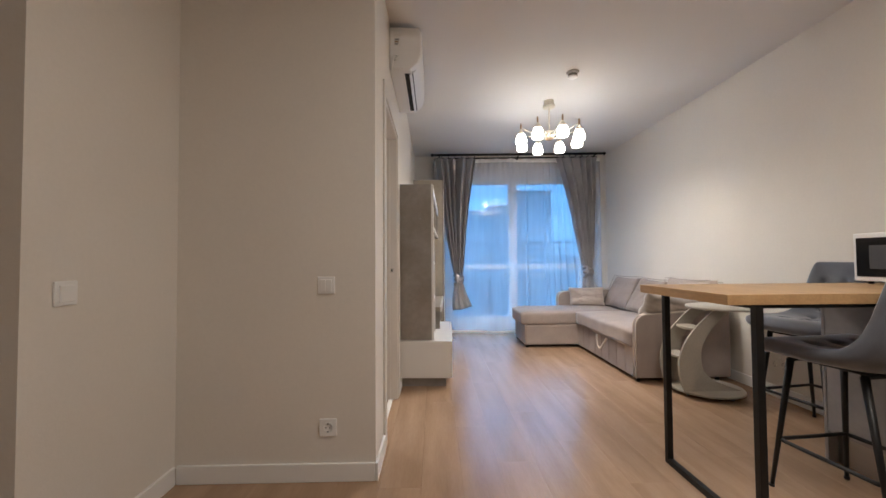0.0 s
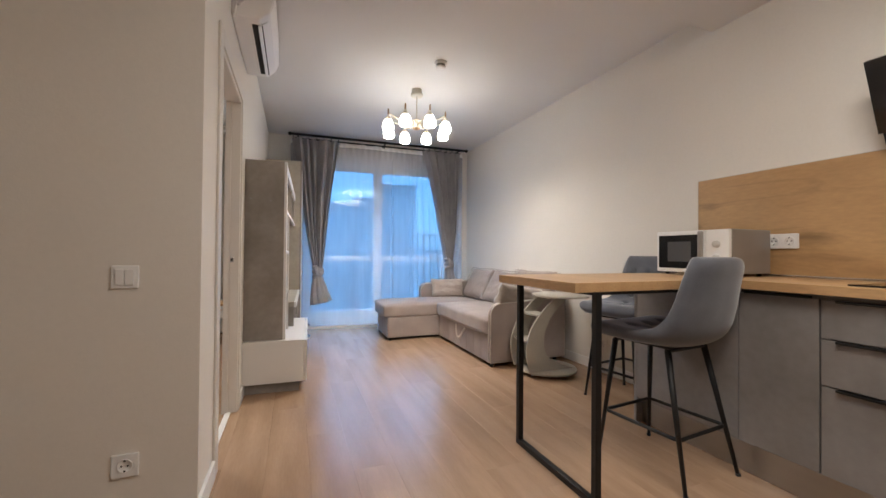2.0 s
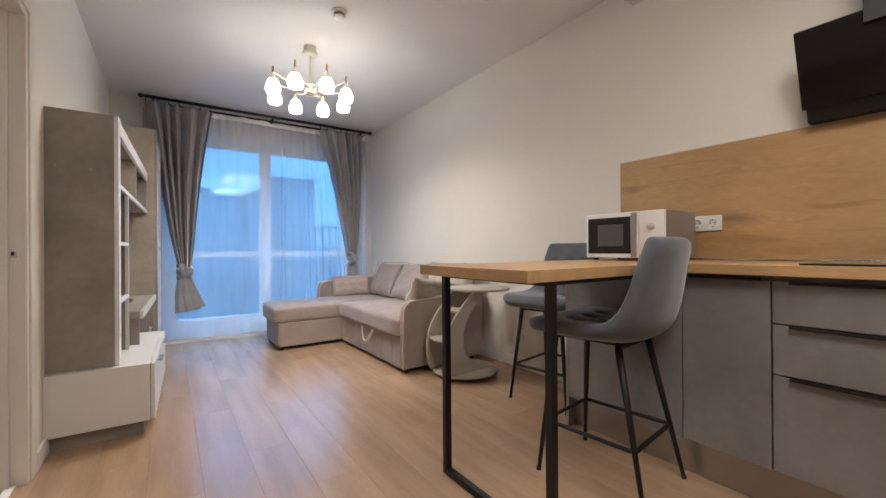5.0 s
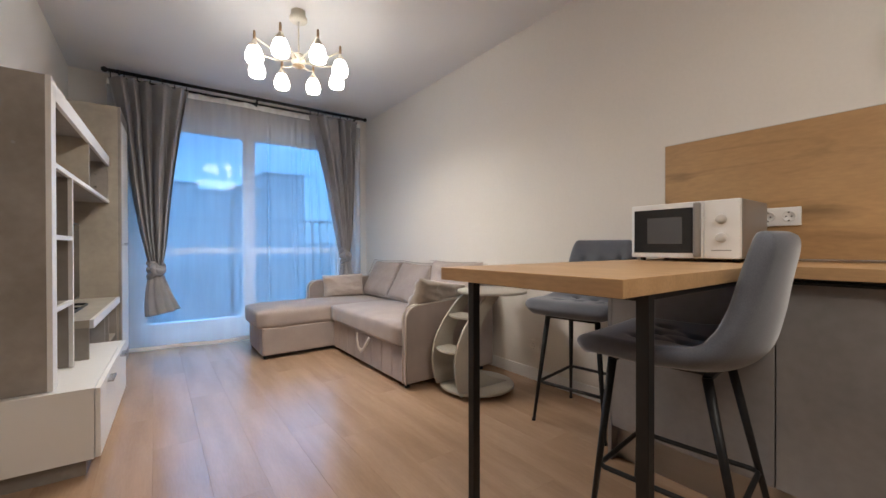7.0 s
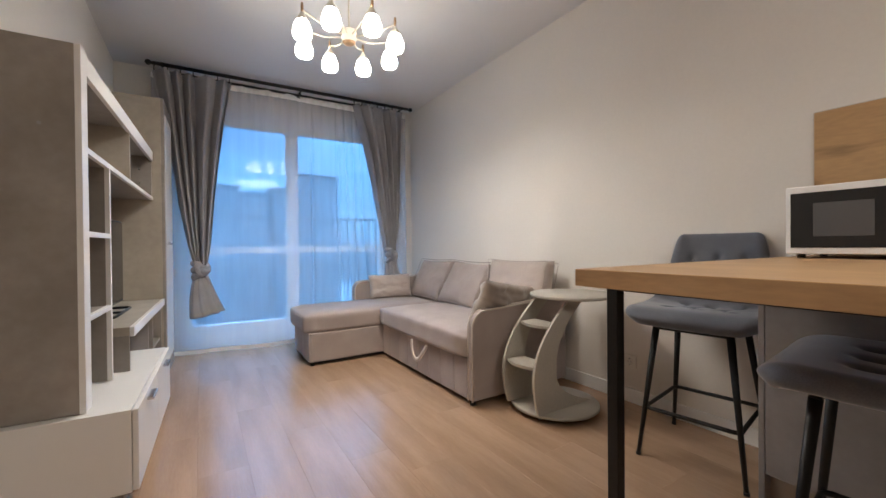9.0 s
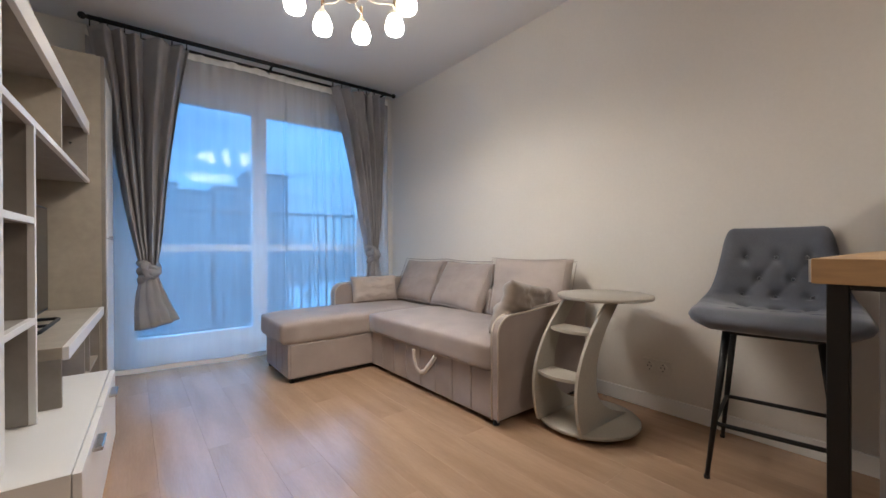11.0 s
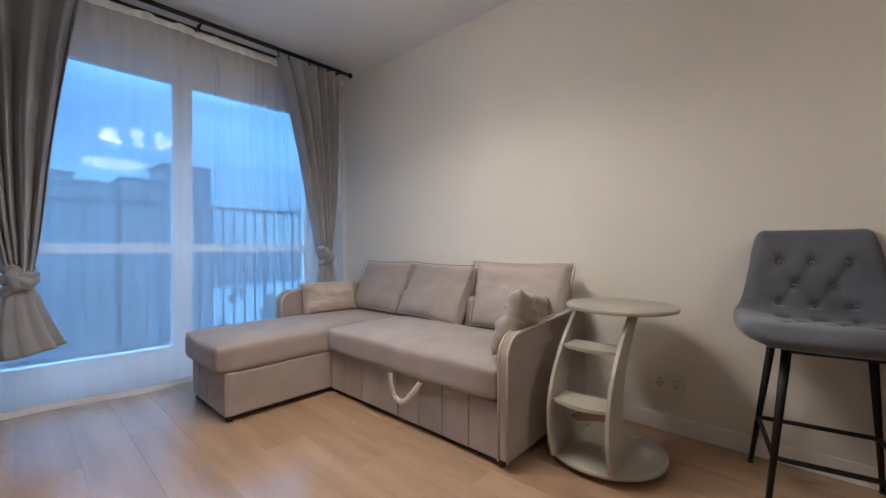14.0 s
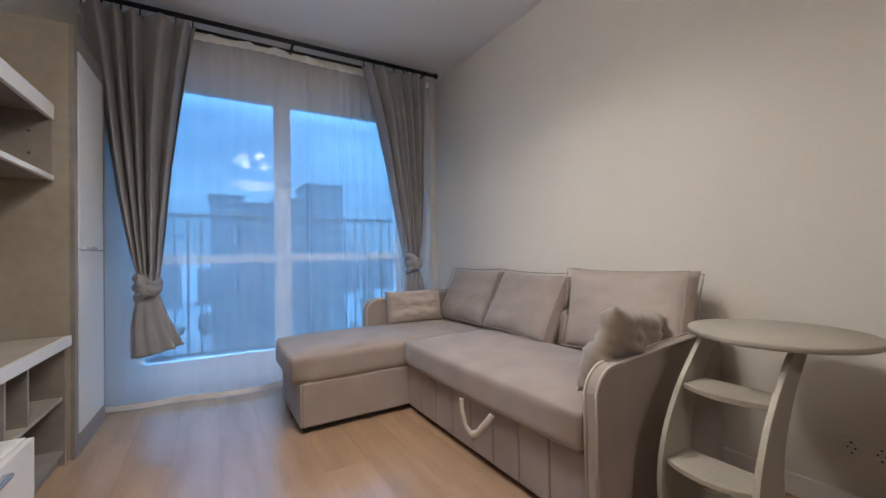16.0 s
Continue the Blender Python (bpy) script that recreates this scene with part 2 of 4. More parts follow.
# the frosted shade glows most round its bulb and fades to a warm tone at the neck
sn, sl = M_SHADE.node_tree.nodes, M_SHADE.node_tree.links
s_co, s_sep, s_ramp = sn.new("ShaderNodeTexCoord"), sn.new("ShaderNodeSeparateXYZ"), sn.new("ShaderNodeValToRGB")
for e, (at, tone) in zip([s_ramp.color_ramp.elements[0], s_ramp.color_ramp.elements[1], s_ramp.color_ramp.elements.new(0.45), s_ramp.color_ramp.elements.new(0.76)],
                         ((0.0, (0.20, 0.188, 0.17, 1)), (1.0, (0.016, 0.011, 0.004, 1)), (0.30, (1.0, 0.94, 0.85, 1)), (0.62, (0.040, 0.033, 0.020, 1)))):
    e.position, e.color = at, tone
sl.new(s_co.outputs["Generated"], s_sep.inputs[0])
sl.new(s_sep.outputs["Z"], s_ramp.inputs["Fac"])
sl.new(s_ramp.outputs["Color"], M_SHADE.node_tree.nodes["Principled BSDF"].inputs["Emission Color"])
M_LEAF = mat("far_foliage", (0.05, 0.055, 0.045), 0.9, vary=0.4, scale=0.6)


def sheer_material():
    m = bpy.data.materials.new("white_voile")
    m.use_nodes = True
    n, l = m.node_tree.nodes, m.node_tree.links
    n.clear()
    out = n.new("ShaderNodeOutputMaterial")
    tr, df, tl = n.new("ShaderNodeBsdfTransparent"), n.new("ShaderNodeBsdfDiffuse"), n.new("ShaderNodeBsdfTranslucent")
    df.inputs["Color"].default_value = tl.inputs["Color"].default_value = (0.86, 0.86, 0.88, 1)
    m1, m2 = n.new("ShaderNodeMixShader"), n.new("ShaderNodeMixShader")
    m1.inputs["Fac"].default_value = 0.62
    l.new(df.outputs[0], m1.inputs[1])
    l.new(tl.outputs[0], m1.inputs[2])
    co, no = n.new("ShaderNodeTexCoord"), n.new("ShaderNodeTexNoise")
    no.inputs["Scale"].default_value, no.inputs["Detail"].default_value = 3.0, 3.0
    mp = n.new("ShaderNodeMapping")
    mp.inputs["Scale"].default_value = (5, 5, 0.35)
    l.new(co.outputs["Object"], mp.inputs["Vector"])
    l.new(mp.outputs["Vector"], no.inputs["Vector"])
    rg = n.new("ShaderNodeMapRange")
    rg.inputs["From Min"].default_value, rg.inputs["From Max"].default_value = 0.3, 0.7
    rg.inputs["To Min"].default_value, rg.inputs["To Max"].default_value = 0.33, 0.38
    l.new(no.outputs["Fac"], rg.inputs["Value"])
    l.new(rg.outputs["Result"], m2.inputs["Fac"])
    l.new(tr.outputs[0], m2.inputs[1])
    l.new(m1.outputs[0], m2.inputs[2])
    l.new(m2.outputs[0], out.inputs["Surface"])
    return m


def glass_material():
    m = bpy.data.materials.new("window_glass")
    m.use_nodes = True
    n, l = m.node_tree.nodes, m.node_tree.links
    n.clear()
    out = n.new("ShaderNodeOutputMaterial")
    tr, gl, mx, fr = n.new("ShaderNodeBsdfTransparent"), n.new("ShaderNodeBsdfGlossy"), n.new("ShaderNodeMixShader"), n.new("ShaderNodeFresnel")
    tr.inputs["Color"].default_value = (0.93, 0.96, 0.97, 1)
    gl.inputs["Roughness"].default_value = 0.0
    fr.inputs["IOR"].default_value = 1.5
    l.new(fr.outputs[0], mx.inputs["Fac"])
    l.new(tr.outputs[0], mx.inputs[1])
    l.new(gl.outputs[0], mx.inputs[2])
    l.new(mx.outputs[0], out.inputs["Surface"])
    return m


M_SHEER, M_GLASS = sheer_material(), glass_material()


# ---- building helpers ----
def box(x0, x1, y0, y1, z0, z1, bevel=0.0, seg=2, bm=None):
    """A box by its bounds, with rounded edges, added to bm."""
    own = bmesh.new()
    bmesh.ops.create_cube(own, size=1.0)
    for v in own.verts:
        v.co = ((x0 + x1) / 2 + v.co.x * (x1 - x0), (y0 + y1) / 2 + v.co.y * (y1 - y0), (z0 + z1) / 2 + v.co.z * (z1 - z0))
    if bevel:
        bmesh.ops.bevel(own, geom=own.edges[:], offset=bevel, segments=seg, affect="EDGES", profile=0.5)
    return merge(bm, own)


def merge(bm, own):
    if bm is None:
        return own
    data = bpy.data.meshes.new("scratch")
    own.to_mesh(data)
    own.free()
    bm.from_mesh(data)
    bpy.data.meshes.remove(data)
    return bm


def rod(p, q, r, r2=None, seg=12, bm=None, ends=True):
    """A round bar from p to q."""
    own = bmesh.new()
    p, q = Vector(p), Vector(q)
    bmesh.ops.create_cone(own, cap_ends=ends, segments=seg, radius1=r, radius2=r if r2 is None else r2, depth=(q - p).length)
    turn = (q - p).to_track_quat("Z", "Y").to_matrix().to_4x4()
    bmesh.ops.transform(own, matrix=Matrix.Translation((p + q) / 2) @ turn, verts=own.verts)
    for f in own.faces:
        f.smooth = len(f.verts) == 4
    return merge(bm, own)


def tube(points, r, seg=8, bm=None, closed=False):
    """A round tube along points."""
    own = bmesh.new()
    pts = [Vector(p) for p in points]
    rings = []
    n = len(pts)
    for i, p in enumerate(pts):
        a = pts[i - 1] if i or closed else p
        b = pts[(i + 1) % n] if i < n - 1 or closed else p
        q = (b - a).to_track_quat("Z", "Y")
        rings.append([own.verts.new(p + q @ Vector((r * math.cos(k * math.tau / seg), r * math.sin(k * math.tau / seg), 0))) for k in range(seg)])
    for i in range(n if closed else n - 1):
        a, b = rings[i], rings[(i + 1) % n]
        for k in range(seg):
            own.faces.new((a[k], a[(k + 1) % seg], b[(k + 1) % seg], b[k])).smooth = True
    if not closed:
        own.faces.new(rings[0][::-1])
        own.faces.new(rings[-1])
    return merge(bm, own)


def lathe(profile, seg=28, bm=None, centre=(0, 0, 0), caps=True):
    """A turned body from (radius, height) pairs."""
    own = bmesh.new()
    rings = []
    for r, z in profile:
        rings.append([own.verts.new((centre[0] + r * math.cos(k * math.tau / seg), centre[1] + r * math.sin(k * math.tau / seg), centre[2] + z)) for k in range(seg)])
    for a, b in zip(rings, rings[1:]):
        for k in range(seg):
            own.faces.new((a[k], a[(k + 1) % seg], b[(k + 1) % seg], b[k])).smooth = True
    if caps and profile[0][0] > 1e-4:
        own.faces.new(rings[0][::-1])
    if caps and profile[-1][0] > 1e-4:
        own.faces.new(rings[-1])
    bmesh.ops.remove_doubles(own, verts=own.verts, dist=1e-5)
    return merge(bm, own)


def slab(outline, axis, a, b, bevel=0.0, bm=None):
    """A plate: a flat outline of (u, v) pairs, from a to b along axis."""
    own = bmesh.new()
    put = {"x": lambda u, v, w: (w, u, v), "y": lambda u, v, w: (u, w, v), "z": lambda u, v, w: (u, v, w)}[axis]
    low = [own.verts.new(put(u, v, a)) for u, v in outline]
    high = [own.verts.new(put(u, v, b)) for u, v in outline]
    own.faces.new(low[::-1])
    own.faces.new(high)
    n = len(outline)
    for k in range(n):
        own.faces.new((low[k], low[(k + 1) % n], high[(k + 1) % n], high[k]))
    bmesh.ops.recalc_face_normals(own, faces=own.faces)
    if bevel:
        rim = [e for e in own.edges if len(e.link_faces) == 2 and e.calc_face_angle(0) > 0.9]
        bmesh.ops.bevel(own, geom=rim, offset=bevel, segments=2, affect="EDGES", profile=0.5)
    return merge(bm, own)


def sheet(nu, nv, place, bm=None, thick=0.0):
    """A curved surface: place(u, v) for u and v from 0 to 1; given a thickness it is a closed skin."""
    own = bmesh.new()
    grid = [[own.verts.new(place(i / nu, j / nv)) for j in range(nv + 1)] for i in range(nu + 1)]
    for i in range(nu):
        for j in range(nv):
            own.faces.new((grid[i][j], grid[i + 1][j], grid[i + 1][j + 1], grid[i][j + 1]))
    if thick:
        own.normal_update()
        bmesh.ops.solidify(own, geom=own.faces[:], thickness=thick)
    for f in own.faces:
        f.smooth = True
    return merge(bm, own)


def smooth(bm):
    for f in bm.faces:
        f.smooth = True
    return bm


def moved(bm, m):
    bmesh.ops.transform(bm, matrix=m, verts=bm.verts)
    return bm


def mesh_of(name, bm, material):
    data = bpy.data.meshes.new(name)
    bm.normal_update()
    bm.to_mesh(data)
    bm.free()
    data.materials.append(material)
    return data


def thing(name, m=None, label="", category="", group="", kind=""):
    ob = new(name)
    ob.empty_display_size = 0.1
    ob.matrix_world = m if m is not None else Matrix.Identity(4)
    return tagged(ob, label, category, group, kind)


def part(name, bm, material, parent, label="", m=None):
    ob = new(name, mesh_of(name, bm, material))
    ob.parent = parent
    if m is not None:
        ob.matrix_basis = m
    return tagged(ob, label) if label else ob


def solid(name, bm, material, label="", category="", kind="", m=None, group=""):
    ob = new(name, mesh_of(name, bm, material))
    if m is not None:
        ob.matrix_world = m
    return tagged(ob, label, category, group, kind)

# ---- the shell ----
CEIL, SOFFIT, LW, RW, PART = 2.585, 2.455, -0.40, 2.43, 2.04
# the window side stands two degrees off the long walls; its furniture follows it
FAR = Matrix.Translation((2.297, 5.597, 0)) @ pose(0, 0, 0, 0, 0, -2.06) @ Matrix.Translation((-2.297, -5.597, 0))
WALL_Y, GLASS_Y = 5.84, 5.98


def wall(name, *bounds, m=None):
    bm = None
    for b in bounds:
        bm = box(*b, bm=bm)
    return solid(name, bm, M_WALL, kind="structure", label="smooth warm white painted wall", category="wall", m=m)


wall("wall_right", (RW, RW + 0.15, -2.1, 6.3, -0.1, 2.75))
DOOR0, DOOR1, DOORH = 2.40, 3.12, 1.975
wall("wall_left", (LW - 0.075, LW, PART, DOOR0, -0.1, 2.75), (LW - 0.075, LW, DOOR1, 6.1, -0.1, 2.75), (LW - 0.075, LW, DOOR0, DOOR1, DOORH, 2.75))
wall("wall_partition", (-1.335, LW - 0.075, PART, PART + 0.12, -0.1, 2.75))
wall("wall_hall", (-2.4, -1.335, 1.34, 2.16, -0.1, 2.75))
wall("wall_hall_side", (-2.55, -2.4, -2.1, 2.16, -0.1, 2.75))
wall("wall_back", (-2.4, RW, -2.25, -2.1, -0.1, 2.75))
WX0, WX1, WZ0, WZ1 = 0.06, 2.12, 0.05, 2.29
wall("wall_window", (-0.75, WX0, WALL_Y, 6.14, -0.1, 2.75), (WX1, 2.75, WALL_Y, 6.14, -0.1, 2.75), (WX0, WX1, WALL_Y, 6.14, WZ1, 2.75),
     (WX0, WX1, WALL_Y, 6.14, -0.1, WZ0), m=FAR)
wall("wall_bedroom_window", (-3.7, -2.75, 5.86, 6.1, -0.1, 2.75), (-1.35, -0.53, 5.86, 6.1, -0.1, 2.75), (-2.75, -1.35, 5.86, 6.1, -0.1, 0.85), (-2.75, -1.35, 5.86, 6.1, 2.3, 2.75))
wall("wall_bedroom_side", (-3.85, -3.7, 2.16, 6.1, -0.1, 2.75))
wall("wall_bedroom_back", (-3.7, -2.4, 2.04, 2.16, -0.1, 2.75))

solid("ceiling", box(-3.85, 2.6, -2.25, 6.14, CEIL, 2.76), M_CEIL, "matt white painted ceiling", "ceiling", "structure")
solid("ceiling_soffit", box(-1.335, RW - 0.002, -2.09, 2.045, SOFFIT, CEIL + 0.01), M_CEIL, "lowered white plasterboard ceiling over the kitchen", "ceiling", "structure")

subfloor = solid("floor", box(-3.7, 2.5, -2.1, 6.12, -0.12, -0.010), M_SUB, "oak laminate floor of long planks", "floor", "structure")


def board(name, x0, x1, y0, y1, h=0.085, z0=0.0):
    return solid(name, box(x0, x1, y0, y1, z0, z0 + h, 0.003), M_TRIM, "low white baseboard with a rounded top", "baseboard", "structure")


board("baseboard", RW - 0.014, RW, 2.15, 5.83)
board("baseboard", -1.321, LW - 0.002, PART - 0.014, PART)
board("baseboard", LW, LW + 0.014, PART - 0.014, 2.318)
board("baseboard", LW, LW + 0.014, 3.20, 5.80)
board("baseboard", -1.335, -1.321, 1.326, PART - 0.014)
board("baseboard", -2.4, -1.335, 1.326, 1.34)


# ---- doorway to the bedroom ----
door = thing("door_1", pose(LW, DOOR0, 0), "doorway with pale beige casing, no leaf in sight", "door", kind="structure")
W = DOOR1 - DOOR0
for nm, b in (("casing", (0, 0.012, -0.078, -0.004, 0, DOORH + 0.078)), ("casing", (0, 0.012, W + 0.004, W + 0.078, 0, DOORH + 0.078)), ("casing", (0, 0.0125, -0.004, W + 0.004, DOORH + 0.004, DOORH + 0.078))):
    part(nm, box(*b, 0.003), M_DOOR, door)
part("jamb", box(-0.080, 0.004, -0.006, 0.020, 0, DOORH, 0.002), M_DOOR, door)
jamb = part("jamb", box(-0.080, 0.004, W - 0.020, W + 0.006, 0, DOORH, 0.002), M_DOOR, door)
part("strike_plate", box(-0.046, -0.026, W - 0.0225, W - 0.018, 0.945, 0.975, 0.001), M_CHROME, jamb, "small steel strike plate")
# dark block in place of the shade inside the strike hole
part("strike_hole_shade", box(-0.041, -0.031, W - 0.0235, W - 0.020, 0.952, 0.968), M_DARKIN, jamb)
part("jamb", box(-0.080, 0.004, 0.020, W - 0.020, DOORH - 0.022, DOORH + 0.006, 0.002), M_DOOR, door)
part("stop_strip", box(-0.080, -0.048, W - 0.032, W - 0.0205, 0, DOORH - 0.022, 0.002), M_DOOR, door)
part("stop_strip", box(-0.080, -0.048, 0.0205, 0.032, 0, DOORH - 0.022, 0.002), M_DOOR, door)
part("threshold", box(-0.062, -0.030, 0.020, W - 0.020, -0.001, 0.006, 0.002), M_TRIM, door, "narrow white threshold strip")


# ---- window to the balcony ----
win = thing("window_1", FAR @ pose(0, GLASS_Y, 0), "tall white plastic balcony window in two parts", "window", kind="structure")
F0, F1 = WX0 + 0.002, WX1 - 0.002
MX0, MX1 = 0.995, 1.120
for b in ((F0, F1, -0.035, 0.035, WZ0 + 0.002, 0.19), (F0, F1, -0.035, 0.035, 2.175, WZ1 - 0.002), (F0, F0 + 0.075, -0.034, 0.034, 0.19, 2.175), (F1 - 0.075, F1, -0.034, 0.034, 0.19, 2.175),
          (MX0, MX1, -0.036, 0.036, 0.19, 2.175)):
    part("window_frame", box(*b, 0.004), M_PLAST, win)
for a, b in ((F0 + 0.075, MX0), (MX1, F1 - 0.075)):
    part("transom", box(a, b, -0.033, 0.033, 0.895, 0.960, 0.004), M_PLAST, win)
    for z0, z1 in ((0.19, 0.895), (0.960, 2.175)):
        pane = part("pane", box(a - 0.01, b + 0.01, -0.004, 0.004, z0 - 0.01, z1 + 0.01), M_GLASS, win)
        pane.visible_shadow = False
part("handle", box(MX0 + 0.02, MX0 + 0.04, -0.075, -0.036, 1.02, 1.14, 0.006), M_PLAST, win)

win2 = thing("window_2", pose(-2.05, 5.98, 0), "white plastic bedroom window", "window", kind="structure")
for b in ((-0.70, 0.70, -0.03, 0.03, 0.85, 0.92), (-0.70, 0.70, -0.03, 0.03, 2.23, 2.3), (-0.70, -0.63, -0.03, 0.03, 0.92, 2.23), (0.63, 0.70, -0.03, 0.03, 0.92, 2.23), (-0.03, 0.03, -0.03, 0.03, 0.92, 2.23)):
    part("window_frame", box(*b, 0.004), M_PLAST, win2)
for a, b in ((-0.635, -0.025), (0.025, 0.635)):
    pane = part("pane", box(a, b, -0.004, 0.004, 0.915, 2.235), M_GLASS, win2)
    pane.visible_shadow = False


# ---- curtains and their rod ----
ROD_Y, ROD_Z = 5.597, 2.535
pole = thing("curtain_rod", FAR @ pose(1.06, ROD_Y, ROD_Z), "black double metal curtain rod with ball finials", "curtain rod")
part("front_pole", rod((-1.165, 0, 0), (1.215, 0, 0), 0.016), M_BLACK, pole)
part("back_pole", rod((-1.14, 0.085, -0.028), (1.18, 0.085, -0.028), 0.011), M_BLACK, pole)
for s in (-1, 1):
    part("finial", lathe([(0.0, -0.028), (0.014, -0.026), (0.016, -0.018), (0.010, -0.010), (0.021, 0.0), (0.024, 0.012), (0.019, 0.026), (0.008, 0.034), (0.0, 0.036)], 16), M_BLACK, pole, m=pose(1.235 if s > 0 else -1.185, 0, 0, 0, 90 * s, 0))
for x in (-1.10, 0.04, 1.14):
    bm = rod((x, -0.014, -0.004), (x, 0.235, -0.004), 0.009)
    bm = rod((x, 0.085, -0.03), (x, 0.085, 0.0), 0.012, bm=bm)
    bm = rod((x - 0.008, 0, 0), (x + 0.008, 0, 0), 0.019, bm=bm)
    bm = rod((x, 0.225, -0.004), (x, 0.243, -0.004), 0.028, bm=bm)
    part("bracket", bm, M_BLACK, pole)


def drape(name, cx, spread_top, knot_x, knot_z, tail_z, lean, label, seed):
    """A heavy curtain gathered from its rings into a knot, with the tail flaring below it."""
    rnd = random.Random(seed)
    phase = [rnd.uniform(0, 6.28) for _ in range(4)]
    ob = thing(name, FAR @ pose(knot_x, ROD_Y - 0.02, 0), label, "curtain", "tied curtains")
    top = ROD_Z - 0.055
    kx = 0.0

    def place(u, v):
        z = top + (knot_z - top) * v
        w = spread_top * (1 - v) ** 0.85 + 0.085 * v
        w *= 1 - 0.10 * math.sin(v * 3.1416)
        mid = (cx - knot_x) * (1 - v) ** 1.25 + kx * v + lean * math.sin(v * 3.1416) * 0.5
        a = u * 2 - 1
        bent = u + 0.045 * math.sin(u * 9 + phase[1]) + 0.012 * math.sin(v * 4 + phase[3])
        turn = bent * 6.283 * 5.3 + phase[0]
        folds = 1.15 * math.sin(turn + 0.45 * math.sin(turn)) + 0.22 * math.sin(u * 6.283 * 15.0 + phase[1] + v * 1.3) * v + 0.35 * math.sin(u * 6.283 * 1.9 + phase[2])
        amp = 0.056 * (1 - 0.40 * v) * (0.65 + 0.35 * min(1, v * 3))
        y = -0.008 + amp * folds - 0.02 * v * (1 - a * a)
        x = mid + a * w / 2 + 0.010 * math.sin(v * 9 + u * 14 + phase[3]) * v * (1 - v)
        return (x, y, z)

    part("cloth", sheet(170, 46, place, thick=0.004), M_CURT, ob)

    def tail(u, v):
        z = knot_z - 0.03 + (tail_z - knot_z + 0.03) * v + 0.018 * math.sin(u * 5 + phase[1]) * v - 0.03 * v * (0.5 - u)
        ang = (u - 0.5) * 4.6
        r = 0.036 + 0.074 * v ** 0.8
        folds = 0.017 * math.sin(u * 6.283 * 6 + phase[2]) * (0.3 + 0.7 * v)
        return (kx + 0.050 * v * v + (r + folds) * math.sin(ang) * 1.05, -0.03 - 0.42 * (r + folds) * math.cos(ang), z)

    part("tail", sheet(70, 20, tail, thick=0.004), M_CURT, ob)
    knot = None
    for tilt, rr, thick, dz, dy in ((24, 0.050, 0.030, 0.040, 0), (-32, 0.052, 0.028, -0.040, 0), (6, 0.044, 0.032, -0.002, -0.012), (64, 0.050, 0.024, 0.010, -0.030)):
        ring = []
        m = pose(kx, -0.03 + dy, knot_z + dz, tilt * 0.5, tilt, 0)
        for k in range(26):
            a = k / 26 * math.tau
            wob = 1 + 0.08 * math.sin(3 * a + tilt)
            ring.append(m @ Vector((rr * wob * math.cos(a), 0.8 * rr * wob * math.sin(a), 0.006 * math.sin(2 * a))))
        knot = tube(ring, thick, 12, knot, closed=True)
    for v in knot.verts:
        d = noise.noise(v.co * 38) * 0.010
        v.co += Vector((d, d, d * 0.6))
    part("knot", knot, M_CURT, ob, "curtain cloth knotted on itself")
    for k in range(7):
        x = (cx - knot_x) + (k / 6 - 0.5) * spread_top * 0.94
        part("ring", tube([(x, 0.02 + 0.020 * math.cos(a * math.tau / 16), ROD_Z - 0.006 + 0.021 * math.sin(a * math.tau / 16)) for a in range(16)], 0.0028, 6, closed=True), M_BLACK, ob)
        part("clip", box(x - 0.004, x + 0.004, 0.014, 0.026, ROD_Z - 0.062, ROD_Z - 0.026, 0.001), M_BLACK, ob)
    return ob


drape("curtain", 0.185, 0.60, 0.225, 0.76, 0.36, -0.03, "grey heavy curtain tied in a knot beside the window", 3)
drape("curtain", 1.905, 0.56, 2.035, 0.86, 0.44, 0.02, "grey heavy curtain tied in a knot behind the sofa", 8)

voile = thing("sheer_curtain", FAR @ pose(1.06, 5.68, 0), "white sheer voile curtain hanging to the floor", "curtain")


def voile_place(u, v):
    x = -1.19 + 2.40 * u
    z = 2.485 + (0.012 - 2.485) * v
    gather = 0.007 * math.sin(u * 6.283 * 30) * max(0.0, 1 - v * 9) + 0.012 * math.sin(u * 6.283 * 4 + 2 * v) * (0.3 + v) + 0.018 * math.sin(u * 11 + v)
    right = 1 / (1 + math.exp(-(u - 0.70) * 40))
    pleat = sum(math.exp(-((u - c - k * v) / 0.0045) ** 2) for c, k in ((0.565, -0.01), (0.668, 0.004), (0.676, 0.012), (0.705, 0.02), (0.745, 0.012), (0.775, 0.03), (0.82, 0.03), (0.86, 0.02), (0.90, 0.01)))
    tight = (0.050 * pleat * max(0.0, 1.0 - v) ** 0.6 + 0.008 * right * math.sin(u * 6.283 * 19 + 2.5 * v)) * min(1.0, 4 * v)
    belly = -0.13 * v * v * (0.55 + 0.45 * math.sin(u * 3.1)) * (1 - 0.3 * right)
    return (x, gather + tight + belly, z + (0.012 * math.sin(u * 70) if v == 0 else 0))


part("cloth", sheet(260, 40, voile_place), M_SHEER, voile)


def hem_place(u, v):
    p = voile_place(u, 1 - 0.014 * v)
    return (p[0], p[1] - 0.003, p[2])


part("hem", sheet(200, 1, hem_place), M_TRIM, voile, "doubled white hem")


def tape_place(u, v):
    p = voile_place(u, 0.018 * v)
    return (p[0], p[1] - 0.003, p[2])


part("header_tape", sheet(260, 1, tape_place), M_TRIM, voile)


